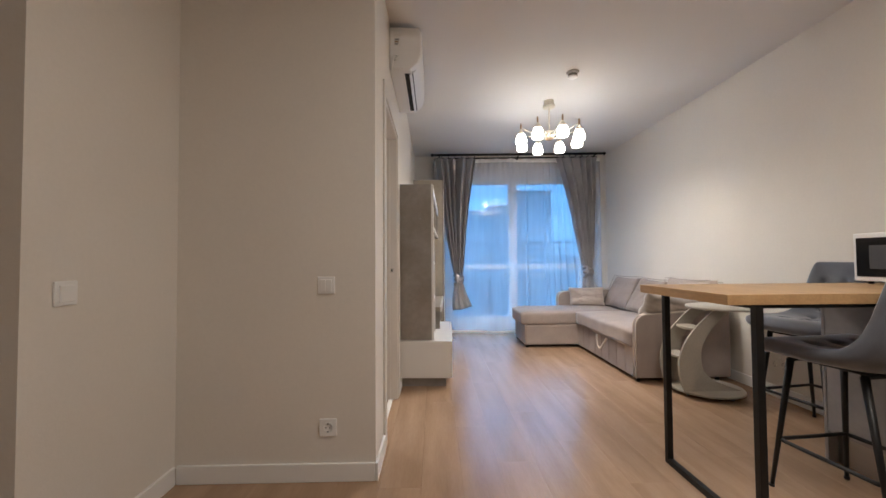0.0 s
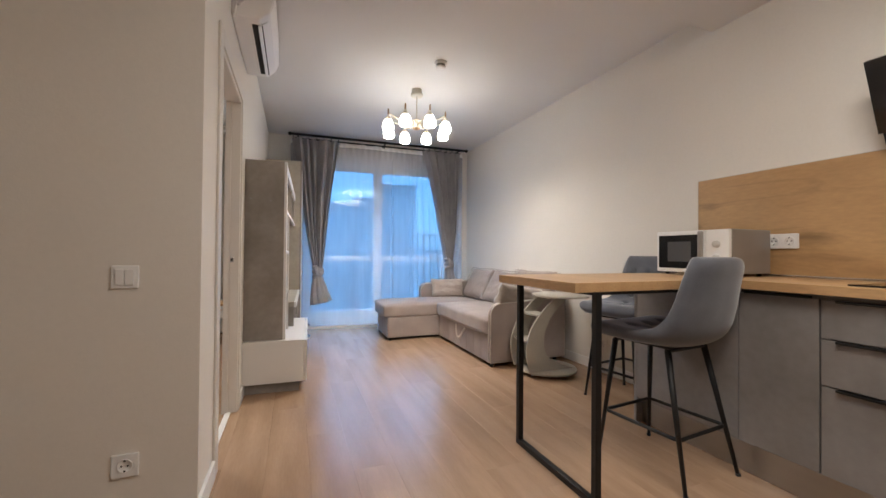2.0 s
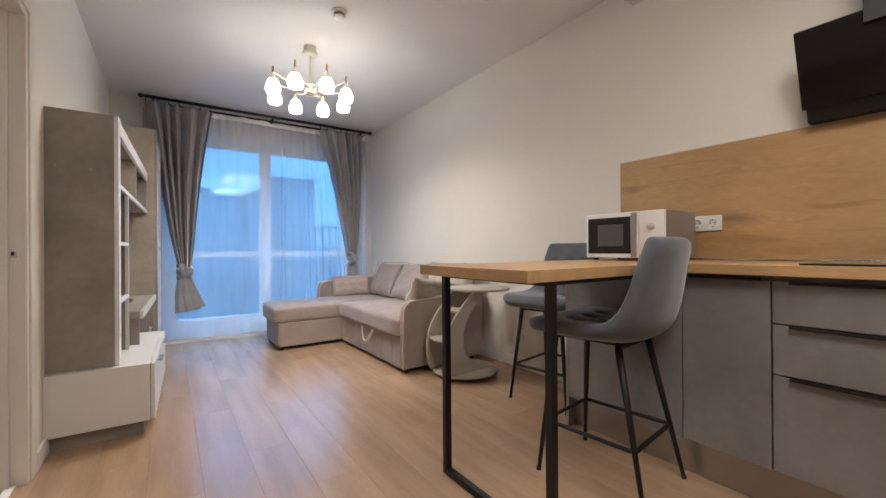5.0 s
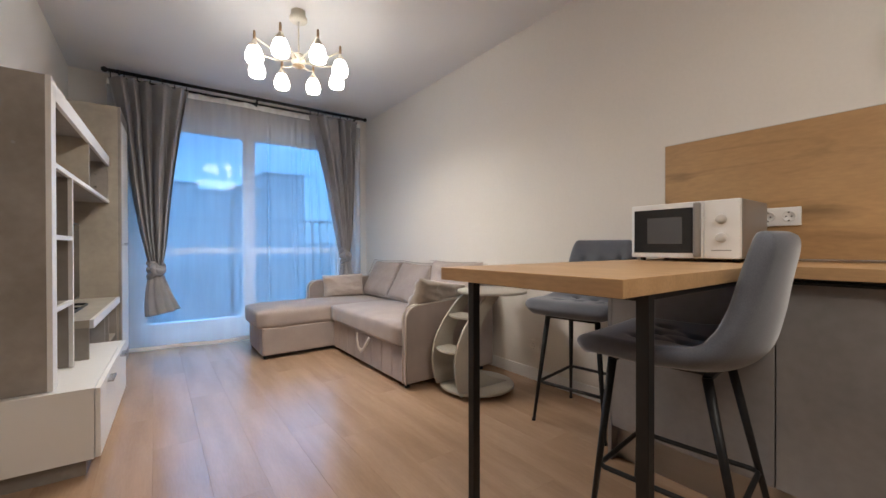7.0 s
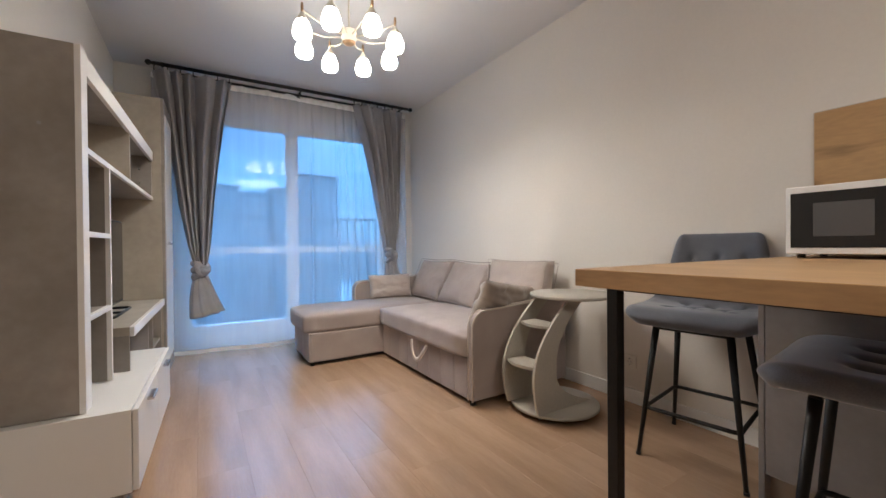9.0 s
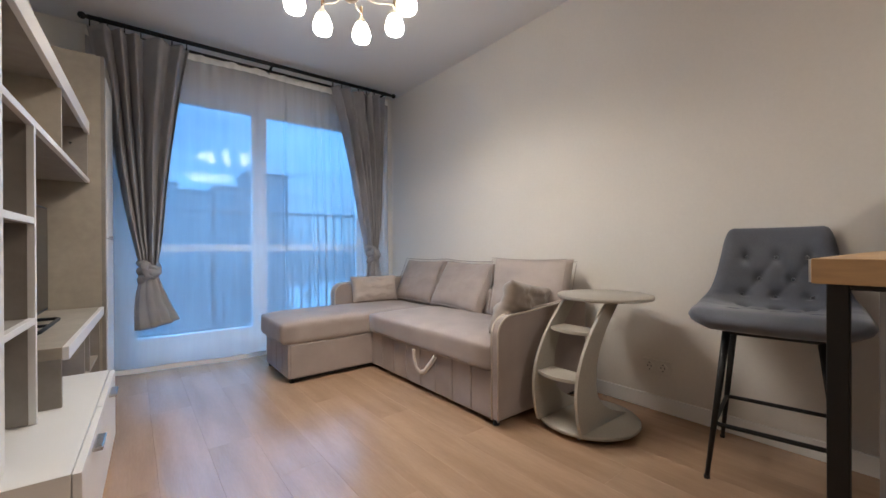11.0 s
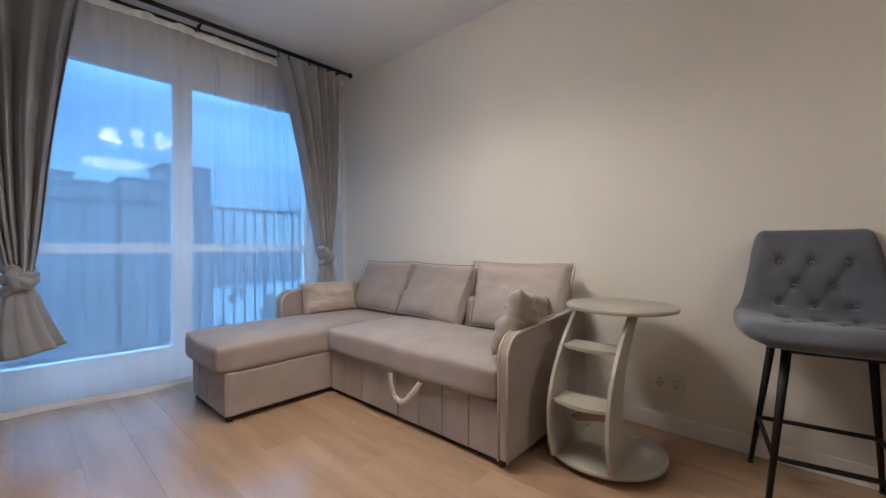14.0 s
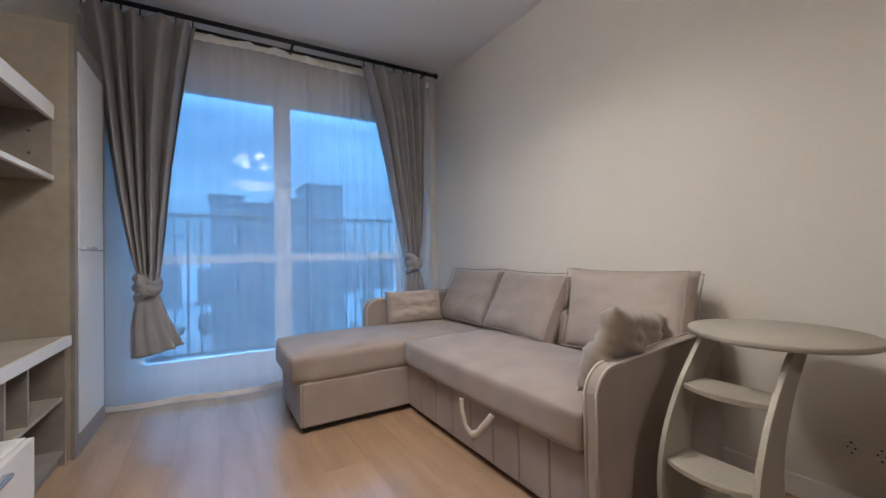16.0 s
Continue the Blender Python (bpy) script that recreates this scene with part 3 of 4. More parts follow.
# ---- balcony and city ----
solid("balcony_floor", box(-0.9, 2.75, 6.14, 7.0, -0.22, -0.06, 0.01), M_CONCRETE, "grey concrete balcony slab", "balcony", "structure", m=FAR)
rail = thing("balcony_railing", FAR @ pose(0, 6.82, -0.06), "dark metal balcony railing with upright bars", "railing")
RT = 1.375
part("top_rail", box(-0.85, 2.34, -0.02, 0.02, RT, RT + 0.035, 0.004), M_RAIL, rail)
part("bottom_rail", box(-0.85, 2.34, -0.015, 0.015, 0.10, 0.13, 0.003), M_RAIL, rail)
part("side_rail", box(2.30, 2.34, -0.64, -0.02, RT, RT + 0.035, 0.004), M_RAIL, rail)
part("side_bottom_rail", box(2.305, 2.335, -0.64, -0.015, 0.10, 0.13, 0.003), M_RAIL, rail)
k = 0
x = -0.80
while x < 2.33:
    wide = 0.016 if k % 6 == 3 else 0.008
    part("post" if k % 6 == 3 else "bar", box(x - wide, x + wide, -0.008, 0.008, 0.0 if k % 6 == 3 else 0.12, RT + 0.002), M_RAIL, rail)
    x += 0.104
    k += 1
for y in (-0.52, -0.40, -0.28, -0.16):
    part("bar", box(2.312, 2.328, y - 0.008, y + 0.008, 0.12, RT + 0.002), M_RAIL, rail)

solid("ground", box(-3000, 3000, 8, 4000, -31, -30), M_GROUND, "grey city ground far below in the dusk", "ground", "structure")


def tower(name, x0, x1, y0, y1, z1, label, cols, rows, mat_f):
    ob = thing(name, pose((x0 + x1) / 2, (y0 + y1) / 2, -30), label, "building", "far towers")
    w, d, h = (x1 - x0) / 2, (y1 - y0) / 2, z1 + 30
    part("wall", box(-w, w, -d, d, 0, h), mat_f, ob)
    part("roof", box(-w - 0.6, w + 0.6, -d - 0.6, d + 0.6, h, h + 0.5), mat_f, ob)
    part("plant_room", box(-w * 0.4, w * 0.3, -d * 0.4, d * 0.4, h + 0.5, h + 1.5), mat_f, ob)
    sx, sz = 2 * w / cols, (h - 4) / rows
    bm = bmesh.new()
    for i in range(cols):
        for j in range(rows):
            a, b, z0, z1 = -w + sx * (i + 0.25), -w + sx * (i + 0.75), 3 + sz * j, 3 + sz * (j + 0.62)
            bm.faces.new([bm.verts.new((x, -d - 0.05, z)) for x, z in ((a, z0), (b, z0), (b, z1), (a, z1))])
    tagged(part("windows", bm, M_WIN, ob), kind="stuff")
    return ob


tower("office_tower", 22.0, 31.6, 150, 166, 21.6, "grey slab tower with rows of dark windows", 9, 16, M_FACADE)
tower("office_tower", 31.8, 45.5, 150, 168, 27.4, "taller grey tower with rows of dark windows", 11, 19, M_FACADE)
tower("office_tower", 1.7, 11.4, 150, 166, 21.6, "grey tower with a stepped roof", 7, 17, M_FACADE)
tower("office_tower", 11.6, 21.2, 151, 166, 19.6, "lower grey tower beside the stepped one", 8, 15, M_FACADE)
for i, (x0, w, z) in enumerate(((-60, 46, 2), (-5, 30, -6), (46, 34, -2), (86, 40, 4), (-130, 60, 6), (130, 60, 0))):
    tower("apartment_block", x0, x0 + w, 300 + 12 * i, 320 + 12 * i, z, "long low apartment block in the haze", 10, 6, M_FACADE2)
trees = None
rnd = random.Random(5)
for k in range(70):
    cx, cy = rnd.uniform(-70, 110), rnd.uniform(60, 250)
    for j in range(5):
        own = bmesh.new()
        bmesh.ops.create_icosphere(own, subdivisions=1, radius=rnd.uniform(1.2, 2.4))
        for v in own.verts:
            v.co = v.co * rnd.uniform(0.7, 1.25) + Vector((cx, cy, -27)) 
        off = Vector((rnd.uniform(-2, 2), rnd.uniform(-2, 2), rnd.uniform(-1, 3)))
        for v in own.verts:
            v.co += off
        trees = merge(trees, own)
solid("far_trees", trees, M_LEAF, "dark far street trees seen from above", "trees", "stuff")

# ---- kitchen ----
KF = 1.87   # cabinet fronts
KEND = 2.135
cab = thing("base_cabinet", pose(KF, 1.54, 0), "grey concrete-look end cabinet under the bar table", "cabinet", "kitchen units")
part("body", box(0.020, 0.556, 0.002, KEND - 1.54 - 0.020, 0.15, 0.860, 0.001), M_KIT, cab)
part("front_panel", box(0.0, 0.018, 0.002, KEND - 1.54 - 0.020, 0.157, 0.858, 0.0015), M_KIT, cab)
part("end_panel", box(0.0, 0.556, KEND - 1.54 - 0.018, KEND - 1.54, 0.0, 0.860, 0.0015), M_KIT, cab)
cab = thing("base_cabinet", pose(KF, 1.24, 0), "grey concrete-look base cabinet with one narrow door", "cabinet", "kitchen units")
part("body", box(0.020, 0.556, 0.001, 0.299, 0.15, 0.860), M_KIT, cab)
d = part("door", box(0.0, 0.018, 0.002, 0.298, 0.157, 0.842, 0.0015), M_KIT, cab)
part("handle", box(-0.012, 0.016, 0.03, 0.27, 0.842, 0.852, 0.002), M_BLACK, d, "slim black grip strip")
for y0, w, nm in ((0.64, 0.598, "drawer"), (0.04, 0.598, "drawer"), (-0.56, 0.598, "drawer")):
    cab = thing("base_cabinet", pose(KF, y0, 0), "grey concrete-look drawer cabinet with black grip strips", "cabinet", "kitchen units")
    part("body", box(0.020, 0.556, 0.001, w, 0.15, 0.860), M_KIT, cab)
    for i, (z0, z1) in enumerate(((0.157, 0.503), (0.508, 0.686), (0.691, 0.842))):
        d = part("drawer", box(0.0, 0.018, 0.003, w - 0.002, z0, z1, 0.0015), M_KIT, cab)
        part("handle", box(-0.013, 0.002, 0.05, w - 0.05, z1 - 0.009, z1 + 0.001, 0.002), M_BLACK, d, "slim black grip strip")
solid("plinth", box(KF + 0.05, KF + 0.068, -0.56, KEND - 0.0185, 0.001, 0.148), M_PLINTH, "brushed aluminium kitchen plinth mirroring the floor", "plinth", "structure")
TX0, TY0, TY1 = 0.945, 1.560, 2.160
worktop = thing("worktop", pose(KF - 0.035, -0.56, 0.862), "oak-look laminate kitchen worktop over grey cabinets", "worktop")
part("slab", box(0, RW - KF + 0.033, 0, TY1 + 0.558, 0.0, 0.038, 0.0015), M_OAK, worktop)
bar = thing("bar_table", pose(TX0, TY0, 0), "oak-look bar table on a black steel frame", "table")
part("tabletop", box(0, KF - 0.037 - TX0, 0, TY1 - TY0 - 0.002, 0.862, 0.9005, 0.0015), M_OAK, bar)
part("edge_band", box(0.002, RW - TX0 - 0.004, TY1 - TY0 - 0.0015, TY1 - TY0 + 0.001, 0.8635, 0.899), M_EDGE, bar, "pale uncovered edge")
LX, LT, LY0, LY1 = 0.108, 0.028, 0.017, TY1 - TY0 - 0.020
for y in (LY0, LY1):
    part("leg", box(LX, LX + LT, y - LT / 2, y + LT / 2, 0.0, 0.861, 0.002), M_BLACK, bar)
part("floor_bar", box(LX, LX + LT, LY0 + LT / 2, LY1 - LT / 2, 0.0, LT, 0.002), M_BLACK, bar)
part("top_bar", box(LX, LX + LT, LY0 + LT / 2, LY1 - LT / 2, 0.846, 0.861, 0.002), M_BLACK, bar)
part("side_bar", box(LX + LT, 0.83, LY0 - 0.012, LY0 + 0.012, 0.849, 0.861, 0.002), M_BLACK, bar)
part("side_bar", box(LX + LT, 0.83, LY1 - 0.012, LY1 + 0.012, 0.849, 0.861, 0.002), M_BLACK, bar)

splash = thing("splashback", pose(RW, 0, 0.9015), "oak-look splashback panel with dark knots", "splashback")
part("panel", box(-0.008, -0.0005, -0.56, 2.129, 0.0, 0.598, 0.0005), M_SPLASH, splash)
part("edge_strip", box(-0.0085, -0.0005, 2.1292, 2.1315, 0.0, 0.601), M_PIPE, splash, "pale edge strip")
part("edge_strip", box(-0.0085, -0.0005, -0.56, 2.1290, 0.5985, 0.601), M_PIPE, splash, "pale edge strip")
part("wall_profile", box(-0.014, -0.0085, -0.56, 2.128, 0.0, 0.010, 0.002), M_CHROME, splash, "thin metal joint profile")
hob = thing("hob", pose(1.90, 0.60, 0.901), "black glass hob set in the worktop", "hob")
part("glass", box(0, 0.50, 0, 0.57, 0, 0.006, 0.002), M_GLOSS, hob)



def socket(name, m, gangs, label, plate=M_PLAST):
    """A wall socket; x to the right along the wall, y out of it."""
    ob = thing(name, m, label, "socket", "wall sockets")
    w = 0.081 + 0.071 * (gangs - 1)
    part("plate", box(-w / 2, w / 2, 0.0, 0.010, -0.0405, 0.0405, 0.003), plate, ob)
    for g in range(gangs):
        x = (g - (gangs - 1) / 2) * 0.071
        part("well", lathe([(0.0, 0.0104), (0.020, 0.0104), (0.0215, 0.0125), (0.0235, 0.0125), (0.0245, 0.0098)], 24), plate, ob, m=pose(x, 0, 0, -90, 0, 0))
        bm = rod((x - 0.0095, 0.0095, 0), (x - 0.0095, 0.0118, 0), 0.003)
        bm = rod((x + 0.0095, 0.0095, 0), (x + 0.0095, 0.0118, 0), 0.003, bm=bm)
        bm = box(x - 0.003, x + 0.003, 0.0095, 0.0122, 0.0155, 0.0205, bm=bm)
        bm = box(x - 0.003, x + 0.003, 0.0095, 0.0122, -0.0205, -0.0155, bm=bm)
        # raised near-black plugs stand for the shade in the contact holes
        part("contact_hole_shade", bm, M_DARKIN, ob)
    return ob


def switch(m, gangs, label):
    ob = thing("light_switch", m, label, "light switch", "light switches")
    part("plate", box(-0.0405, 0.0405, 0.0, 0.009, -0.0405, 0.0405, 0.003), M_PLAST, ob)
    for g in range(gangs):
        w = 0.056 / gangs
        x = -0.028 + w * g
        part("rocker", moved(box(x + 0.0008, x + w - 0.0008, 0.004, 0.0145, -0.028, 0.028, 0.002), pose(0, 0, 0, -2, 0, 0)), M_PLAST, ob)
    return ob


socket("wall_socket", pose(RW - 0.008, 1.655, 1.094, 0, 0, 90), 2, "white double socket on the oak splashback")
# Plate taken as white; wall paint carries the warm light on it.
socket("wall_socket", pose(RW, 3.00, 0.245, 0, 0, 90), 2, "white double socket low on the wall, warm light put into its colour", M_WALL)
socket("wall_socket", pose(-0.622, PART, 0.250, 0, 0, 180), 1, "white single socket low on the partition wall")
switch(pose(-0.632, PART, 0.918, 0, 0, 180), 2, "white two-gang light switch on the partition wall")
switch(pose(-1.335, 1.478, 0.933, 0, 0, -90), 1, "white light switch on the hall wall")

# microwave, its front towards the room
mic = thing("microwave", pose(2.035, 1.68, 0.9015), "white microwave oven with two dials on the worktop", "microwave")
MD, MW, MH = 0.33, 0.425, 0.252
part("case", box(0.012, MD, 0, MW, 0.014, MH, 0.006), M_SILVER, mic)
for x, y in ((0.04, 0.03), (0.04, MW - 0.03), (0.28, 0.03), (0.28, MW - 0.03)):
    part("foot", rod((x, y, 0), (x, y, 0.016), 0.012), M_BLACK, mic)
md = part("door", box(-0.012, 0.012, 0.128, MW, 0.014, MH - 0.001, 0.004), M_PLAST, mic)
part("door_glass", box(-0.0145, -0.010, 0.165, MW - 0.014, 0.036, MH - 0.024, 0.002), M_SCREEN, md, "dark door glass")
part("mesh_window", box(-0.0155, -0.0130, 0.205, MW - 0.075, 0.075, MH - 0.062), M_GREYW, md)
part("door_handle", box(-0.030, -0.011, 0.132, 0.160, 0.018, MH - 0.006, 0.008, 3), M_SILVER, md)
mp_ = part("control_panel", box(-0.010, 0.012, 0.001, 0.126, 0.014, MH - 0.001, 0.004), M_PLAST, mic)
for z in (0.172, 0.098):
    part("dial", lathe([(0.0, 0.019), (0.013, 0.019), (0.0165, 0.016), (0.0180, 0.002), (0.0195, 0.0)], 24), M_DIAL, mp_, m=pose(-0.010, 0.064, z, 0, -90, 0))
part("button_slot", box(-0.0115, -0.009, 0.030, 0.098, 0.046, 0.049), M_PLAST_G, mp_)

# cooker hood
hood = thing("cooker_hood", pose(RW, 0.65, 0), "black inclined glass cooker hood with its duct", "cooker hood")
part("glass_panel", slab([(-0.075, 1.565), (-0.195, 1.862), (-0.212, 1.852), (-0.092, 1.555)], "y", 0, 0.60, 0.002), M_GLOSS, hood)
part("body", slab([(-0.001, 1.505), (-0.06, 1.505), (-0.085, 1.56), (-0.17, 1.80), (-0.001, 1.80)], "y", 0.012, 0.588, 0.002), M_BLACK, hood)
part("duct", box(-0.22, -0.001, 0.20, 0.40, 1.80, SOFFIT - 0.001, 0.002), M_BLACK, hood)


# ---- bar stools ----
def stool(name, m, label):
    """A tufted shell seat on four splayed tapering legs; its front faces -y."""
    ob = thing(name, m, label, "bar stool", "bar stools")
    tufts_back = [(-0.115, 0.86), (0.0, 0.86), (0.115, 0.86), (-0.06, 0.76), (0.06, 0.76), (-0.115, 0.66), (0.0, 0.66), (0.115, 0.66)]
    tufts_seat = [(-0.115, 0.50), (0.0, 0.50), (0.115, 0.50), (-0.06, 0.38), (0.06, 0.38), (-0.12, 0.26), (0.0, 0.26), (0.12, 0.26)]

    spine = [(-0.262, 0.606), (-0.215, 0.640), (-0.10, 0.638), (0.02, 0.625), (0.126, 0.626), (0.196, 0.670), (0.225, 0.762), (0.245, 0.882), (0.270, 1.006)]
    widths = [0.222, 0.260, 0.272, 0.272, 0.262, 0.240, 0.218, 0.198, 0.182]

    def along(table, v):
        f = max(0.0, min(0.99999, v)) * (len(table) - 1)
        i = int(f)
        q = f - i
        p = [np.array(table[max(0, min(len(table) - 1, i + d))], float) for d in (-1, 0, 1, 2)]
        return 0.5 * (2 * p[1] + (p[2] - p[0]) * q + (2 * p[0] - 5 * p[1] + 4 * p[2] - p[3]) * q * q + (3 * p[1] - p[0] - 3 * p[2] + p[3]) * q ** 3)

    def shell(u, v):
        y, z = along(spine, v)
        half = float(along(widths, v))
        if v > 0.90:
            half -= 0.030 * (1 - math.sqrt(max(0.0, 1 - ((v - 0.90) / 0.10) ** 2)))
        if v < 0.16:
            half -= 0.060 * (1 - math.sqrt(max(0.0, 1 - ((0.16 - v) / 0.16) ** 2)))
        a = 2 * u - 1
        wing = abs(a) ** 2.6
        mid = math.exp(-((v - 0.52) / 0.20) ** 2)
        z += 0.052 * wing * mid + 0.004 * wing * max(0.0, 1 - v / 0.3)
        y -= 0.070 * wing * max(0.0, min(1.0, (v - 0.42) / 0.22)) * (1 - 0.5 * max(0.0, (v - 0.6) / 0.4))
        return Vector((a * half, y, z))

    def normal(u, v):
        e = 0.012
        du = shell(min(1, u + e), v) - shell(max(0, u - e), v)
        dv = along(spine, min(1, v + e)) - along(spine, max(0, v - e))
        return du.cross(Vector((0, dv[0], dv[1]))).normalized()

    NU, NV, T = 64, 88, 0.062
    seams = [(p, q) for rows in (tufts_back, tufts_seat) for i, p in enumerate(rows) for q in rows[i + 1:]
             if 0.05 < abs(p[1] - q[1]) < 0.13 and abs(p[0] - q[0]) < 0.075]

    def off_seam(x, v, p, q):
        """Squared distance on the cover from (x, v) to the seam between two tufts."""
        ax, ay, bx, by = p[0], p[1] * 0.79, q[0], q[1] * 0.79
        dx, dy = bx - ax, by - ay
        f = max(0.0, min(1.0, ((x - ax) * dx + (v * 0.79 - ay) * dy) / (dx * dx + dy * dy)))
        return (x - ax - f * dx) ** 2 + (v * 0.79 - ay - f * dy) ** 2

    own = bmesh.new()
    front, back = [], []
    for i in range(NU + 1):
        fr, bk = [], []
        for j in range(NV + 1):
            u, v = i / NU, j / NV
            p, n_ = shell(u, v), normal(u, v)
            rim = min(1.0, min(u, 1 - u, v * 1.2, (1 - v) * 1.2) / 0.085)
            puff = math.sqrt(max(0.0, 1 - (1 - rim) ** 2))
            dent = 0.0
            for tx, ts in tufts_back + tufts_seat:
                dx, ds = (p.x - tx) / 0.021, (v - ts) / 0.026
                dent += math.exp(-(dx * dx + ds * ds))
            lines = max(math.exp(-off_seam(p.x, v, *seam) / 0.010 ** 2) for seam in seams)
            fr.append(own.verts.new(p + n_ * (T / 2 * puff - 0.024 * min(1.0, dent) - 0.0042 * lines)))
            bk.append(own.verts.new(p - n_ * (T / 2 * puff)))
        front.append(fr)
        back.append(bk)
    for i in range(NU):
        for j in range(NV):
            own.faces.new((front[i][j], front[i + 1][j], front[i + 1][j + 1], front[i][j + 1])).smooth = True
            own.faces.new((back[i][j + 1], back[i + 1][j + 1], back[i + 1][j], back[i][j])).smooth = True
    bmesh.ops.remove_doubles(own, verts=own.verts, dist=0.0004)
    sh = part("seat_shell", own, M_VELVET, ob)
    for tx, ts in tufts_back:
        u = 0.5 + tx / (2 * 0.22)
        p, n_ = shell(u, ts), normal(u, ts)
        c = p + n_ * 0.015
        part("button", rod(c, c + n_ * 0.004, 0.008, 0.005, 10), M_VELVET, sh)
    for sgn in (-1, 1):
        part("under_frame", box(-0.142, 0.142, sgn * 0.138 - 0.046, sgn * 0.138 - 0.022, 0.574, 0.588, 0.003), M_BLACK, ob)
    part("mount_plate", box(-0.10, 0.10, -0.160, 0.095, 0.576, 0.587, 0.003), M_BLACK, ob)
    feet = []
    for sx, sy in ((-1, -1), (1, -1), (1, 1), (-1, 1)):
        top, low = Vector((sx * 0.138, sy * 0.138 - 0.034, 0.582)), Vector((sx * 0.198, sy * 0.222, 0.0))
        leg = part("leg", rod(low, top, 0.0080, 0.0145, 14), M_BLACK, ob)
        part("foot_cap", rod(low + Vector((0, 0, -0.0005)), low + Vector((0, 0, 0.012)), 0.0105, 0.0105), M_DARKIN, leg)
        feet.append(low + (top - low) * (0.218 / 0.582))
    loop = []
    for i in range(4):
        c, before, after = feet[i] * 1.0, feet[i - 1], feet[(i + 1) % 4]
        a, b = c + (before - c).normalized() * 0.045, c + (after - c).normalized() * 0.045
        far = c + Vector((c.x, c.y, 0)).normalized() * 0.012
        for q in (0.0, 0.25, 0.5, 0.75, 1.0):
            loop.append((1 - q) ** 2 * a + 2 * q * (1 - q) * far + q * q * b)
    part("footrest", smooth(tube(loop, 0.0085, 10, closed=True)), M_BLACK, ob, "rounded steel footrest loop")
    return ob


stool("bar_stool", pose(2.155, 2.435, 0, 0, 0, -81), "tufted blue-grey velvet bar stool beside the wall")
stool("bar_stool", pose(1.628, 1.728, 0, 0, 0, 186), "tufted blue-grey velvet bar stool pushed under the bar table")


# ---- sofa ----
sofa = thing("corner_sofa", pose(1.58, 3.40, 0), "beige fabric corner sofa with a chaise and a pull-out base", "sofa")
SL = 2.05      # its length along the wall
# front base in fluted panels
for i in range(8):
    y0 = 0.056 + i * (1.284 / 8)
    part("base_panel", box(-0.005, 0.03, y0 + 0.001, y0 + 1.284 / 8 - 0.001, 0.028, 0.275, 0.008, 3), M_SOFA, sofa)
part("base", box(0.02, 0.74, 0.054, SL - 0.10, 0.03, 0.30, 0.01), M_SOFA, sofa)
part("kick_board", box(0.035, 0.70, 0.11, SL - 0.12, 0.012, 0.05), M_BLACK, sofa)


def puffed(x0, x1, y0, y1, z0, z1, r, lift, seed):
    bm = box(x0, x1, y0, y1, z0, z1)
    bmesh.ops.subdivide_edges(bm, edges=bm.edges[:], cuts=9, use_grid_fill=True)
    cx, cy, cz = (x0 + x1) / 2, (y0 + y1) / 2, (z0 + z1) / 2
    hx, hy, hz = (x1 - x0) / 2, (y1 - y0) / 2, (z1 - z0) / 2
    for v in bm.verts:
        p = v.co - Vector((cx, cy, cz))
        inner = Vector((max(-hx + r, min(hx - r, p.x)), max(-hy + r, min(hy - r, p.y)), max(-hz + r, min(hz - r, p.z))))
        out = p - inner
        if out.length > 1e-6:
            p = inner + out.normalized() * min(r, max(abs(out.x), abs(out.y), abs(out.z)))
        a, b = p.x / hx, p.y / hy
        if p.z > 0:
            p.z += lift * (1 - a ** 4) * (1 - b ** 4)
        p.z += 0.004 * noise.noise(Vector((p.x * 5 + seed, p.y * 5, p.z * 4)))
        p.x += 0.004 * noise.noise(Vector((p.z * 9, p.y * 6 + seed, 1.3)))
        v.co = p + Vector((cx, cy, cz))
    return smooth(bm)


part("seat", puffed(-0.045, 0.62, 0.054, 1.335, 0.275, 0.428, 0.032, 0.012, 1), M_SOFA, sofa)
# chaise
part("chaise_base", box(-0.625, 0.03, 1.345, SL - 0.12, 0.030, 0.265, 0.012, 3), M_SOFA, sofa)
for i in range(4):
    y0 = 1.352 + i * 0.137
    part("base_panel", box(-0.634, -0.615, y0 + 0.001, y0 + 0.136, 0.032, 0.262, 0.007, 3), M_SOFA, sofa)
part("kick_board", box(-0.60, 0.02, 1.365, SL - 0.14, 0.012, 0.05), M_BLACK, sofa)
for x, y in ((-0.60, 1.38), (-0.60, SL - 0.16), (0.02, 0.05), (0.70, 0.05), (0.70, SL - 0.06)):
    part("foot", rod((x, y, 0), (x, y, 0.03), 0.018), M_BLACK, sofa)
part("chaise_seat", puffed(-0.675, 0.62, 1.340, SL - 0.105, 0.255, 0.420, 0.038, 0.011, 5), M_SOFA, sofa)
# back and arms
part("back", box(0.66, 0.79, 0.04, SL - 0.02, 0.045, 0.60, 0.03, 3), M_SOFA, sofa)


def arm_outline(x0, x1, top0, top1, r):
    pts = [(x1, 0.035), (x1, top1)]
    for k in range(9):
        a = math.pi / 2 + k / 8 * math.pi / 2
        pts.append((x0 + r + r * math.cos(a), top0 - r + r * math.sin(a)))
    pts.append((x0, 0.035))
    return pts


def arm(y0, y1, x0, x1, top0, top1, r):
    pts = arm_outline(x0, x1, top0, top1, r)
    a = part("arm", slab(pts, "y", y0, y1, 0.012), M_SOFA, sofa)
    for y in (y0 + 0.004, y1 - 0.004):
        part("piping", tube([(u, y, v) for u, v in pts[1:]], 0.0055, 8), M_PIPE, a, "pale piping along the arm")
    return a


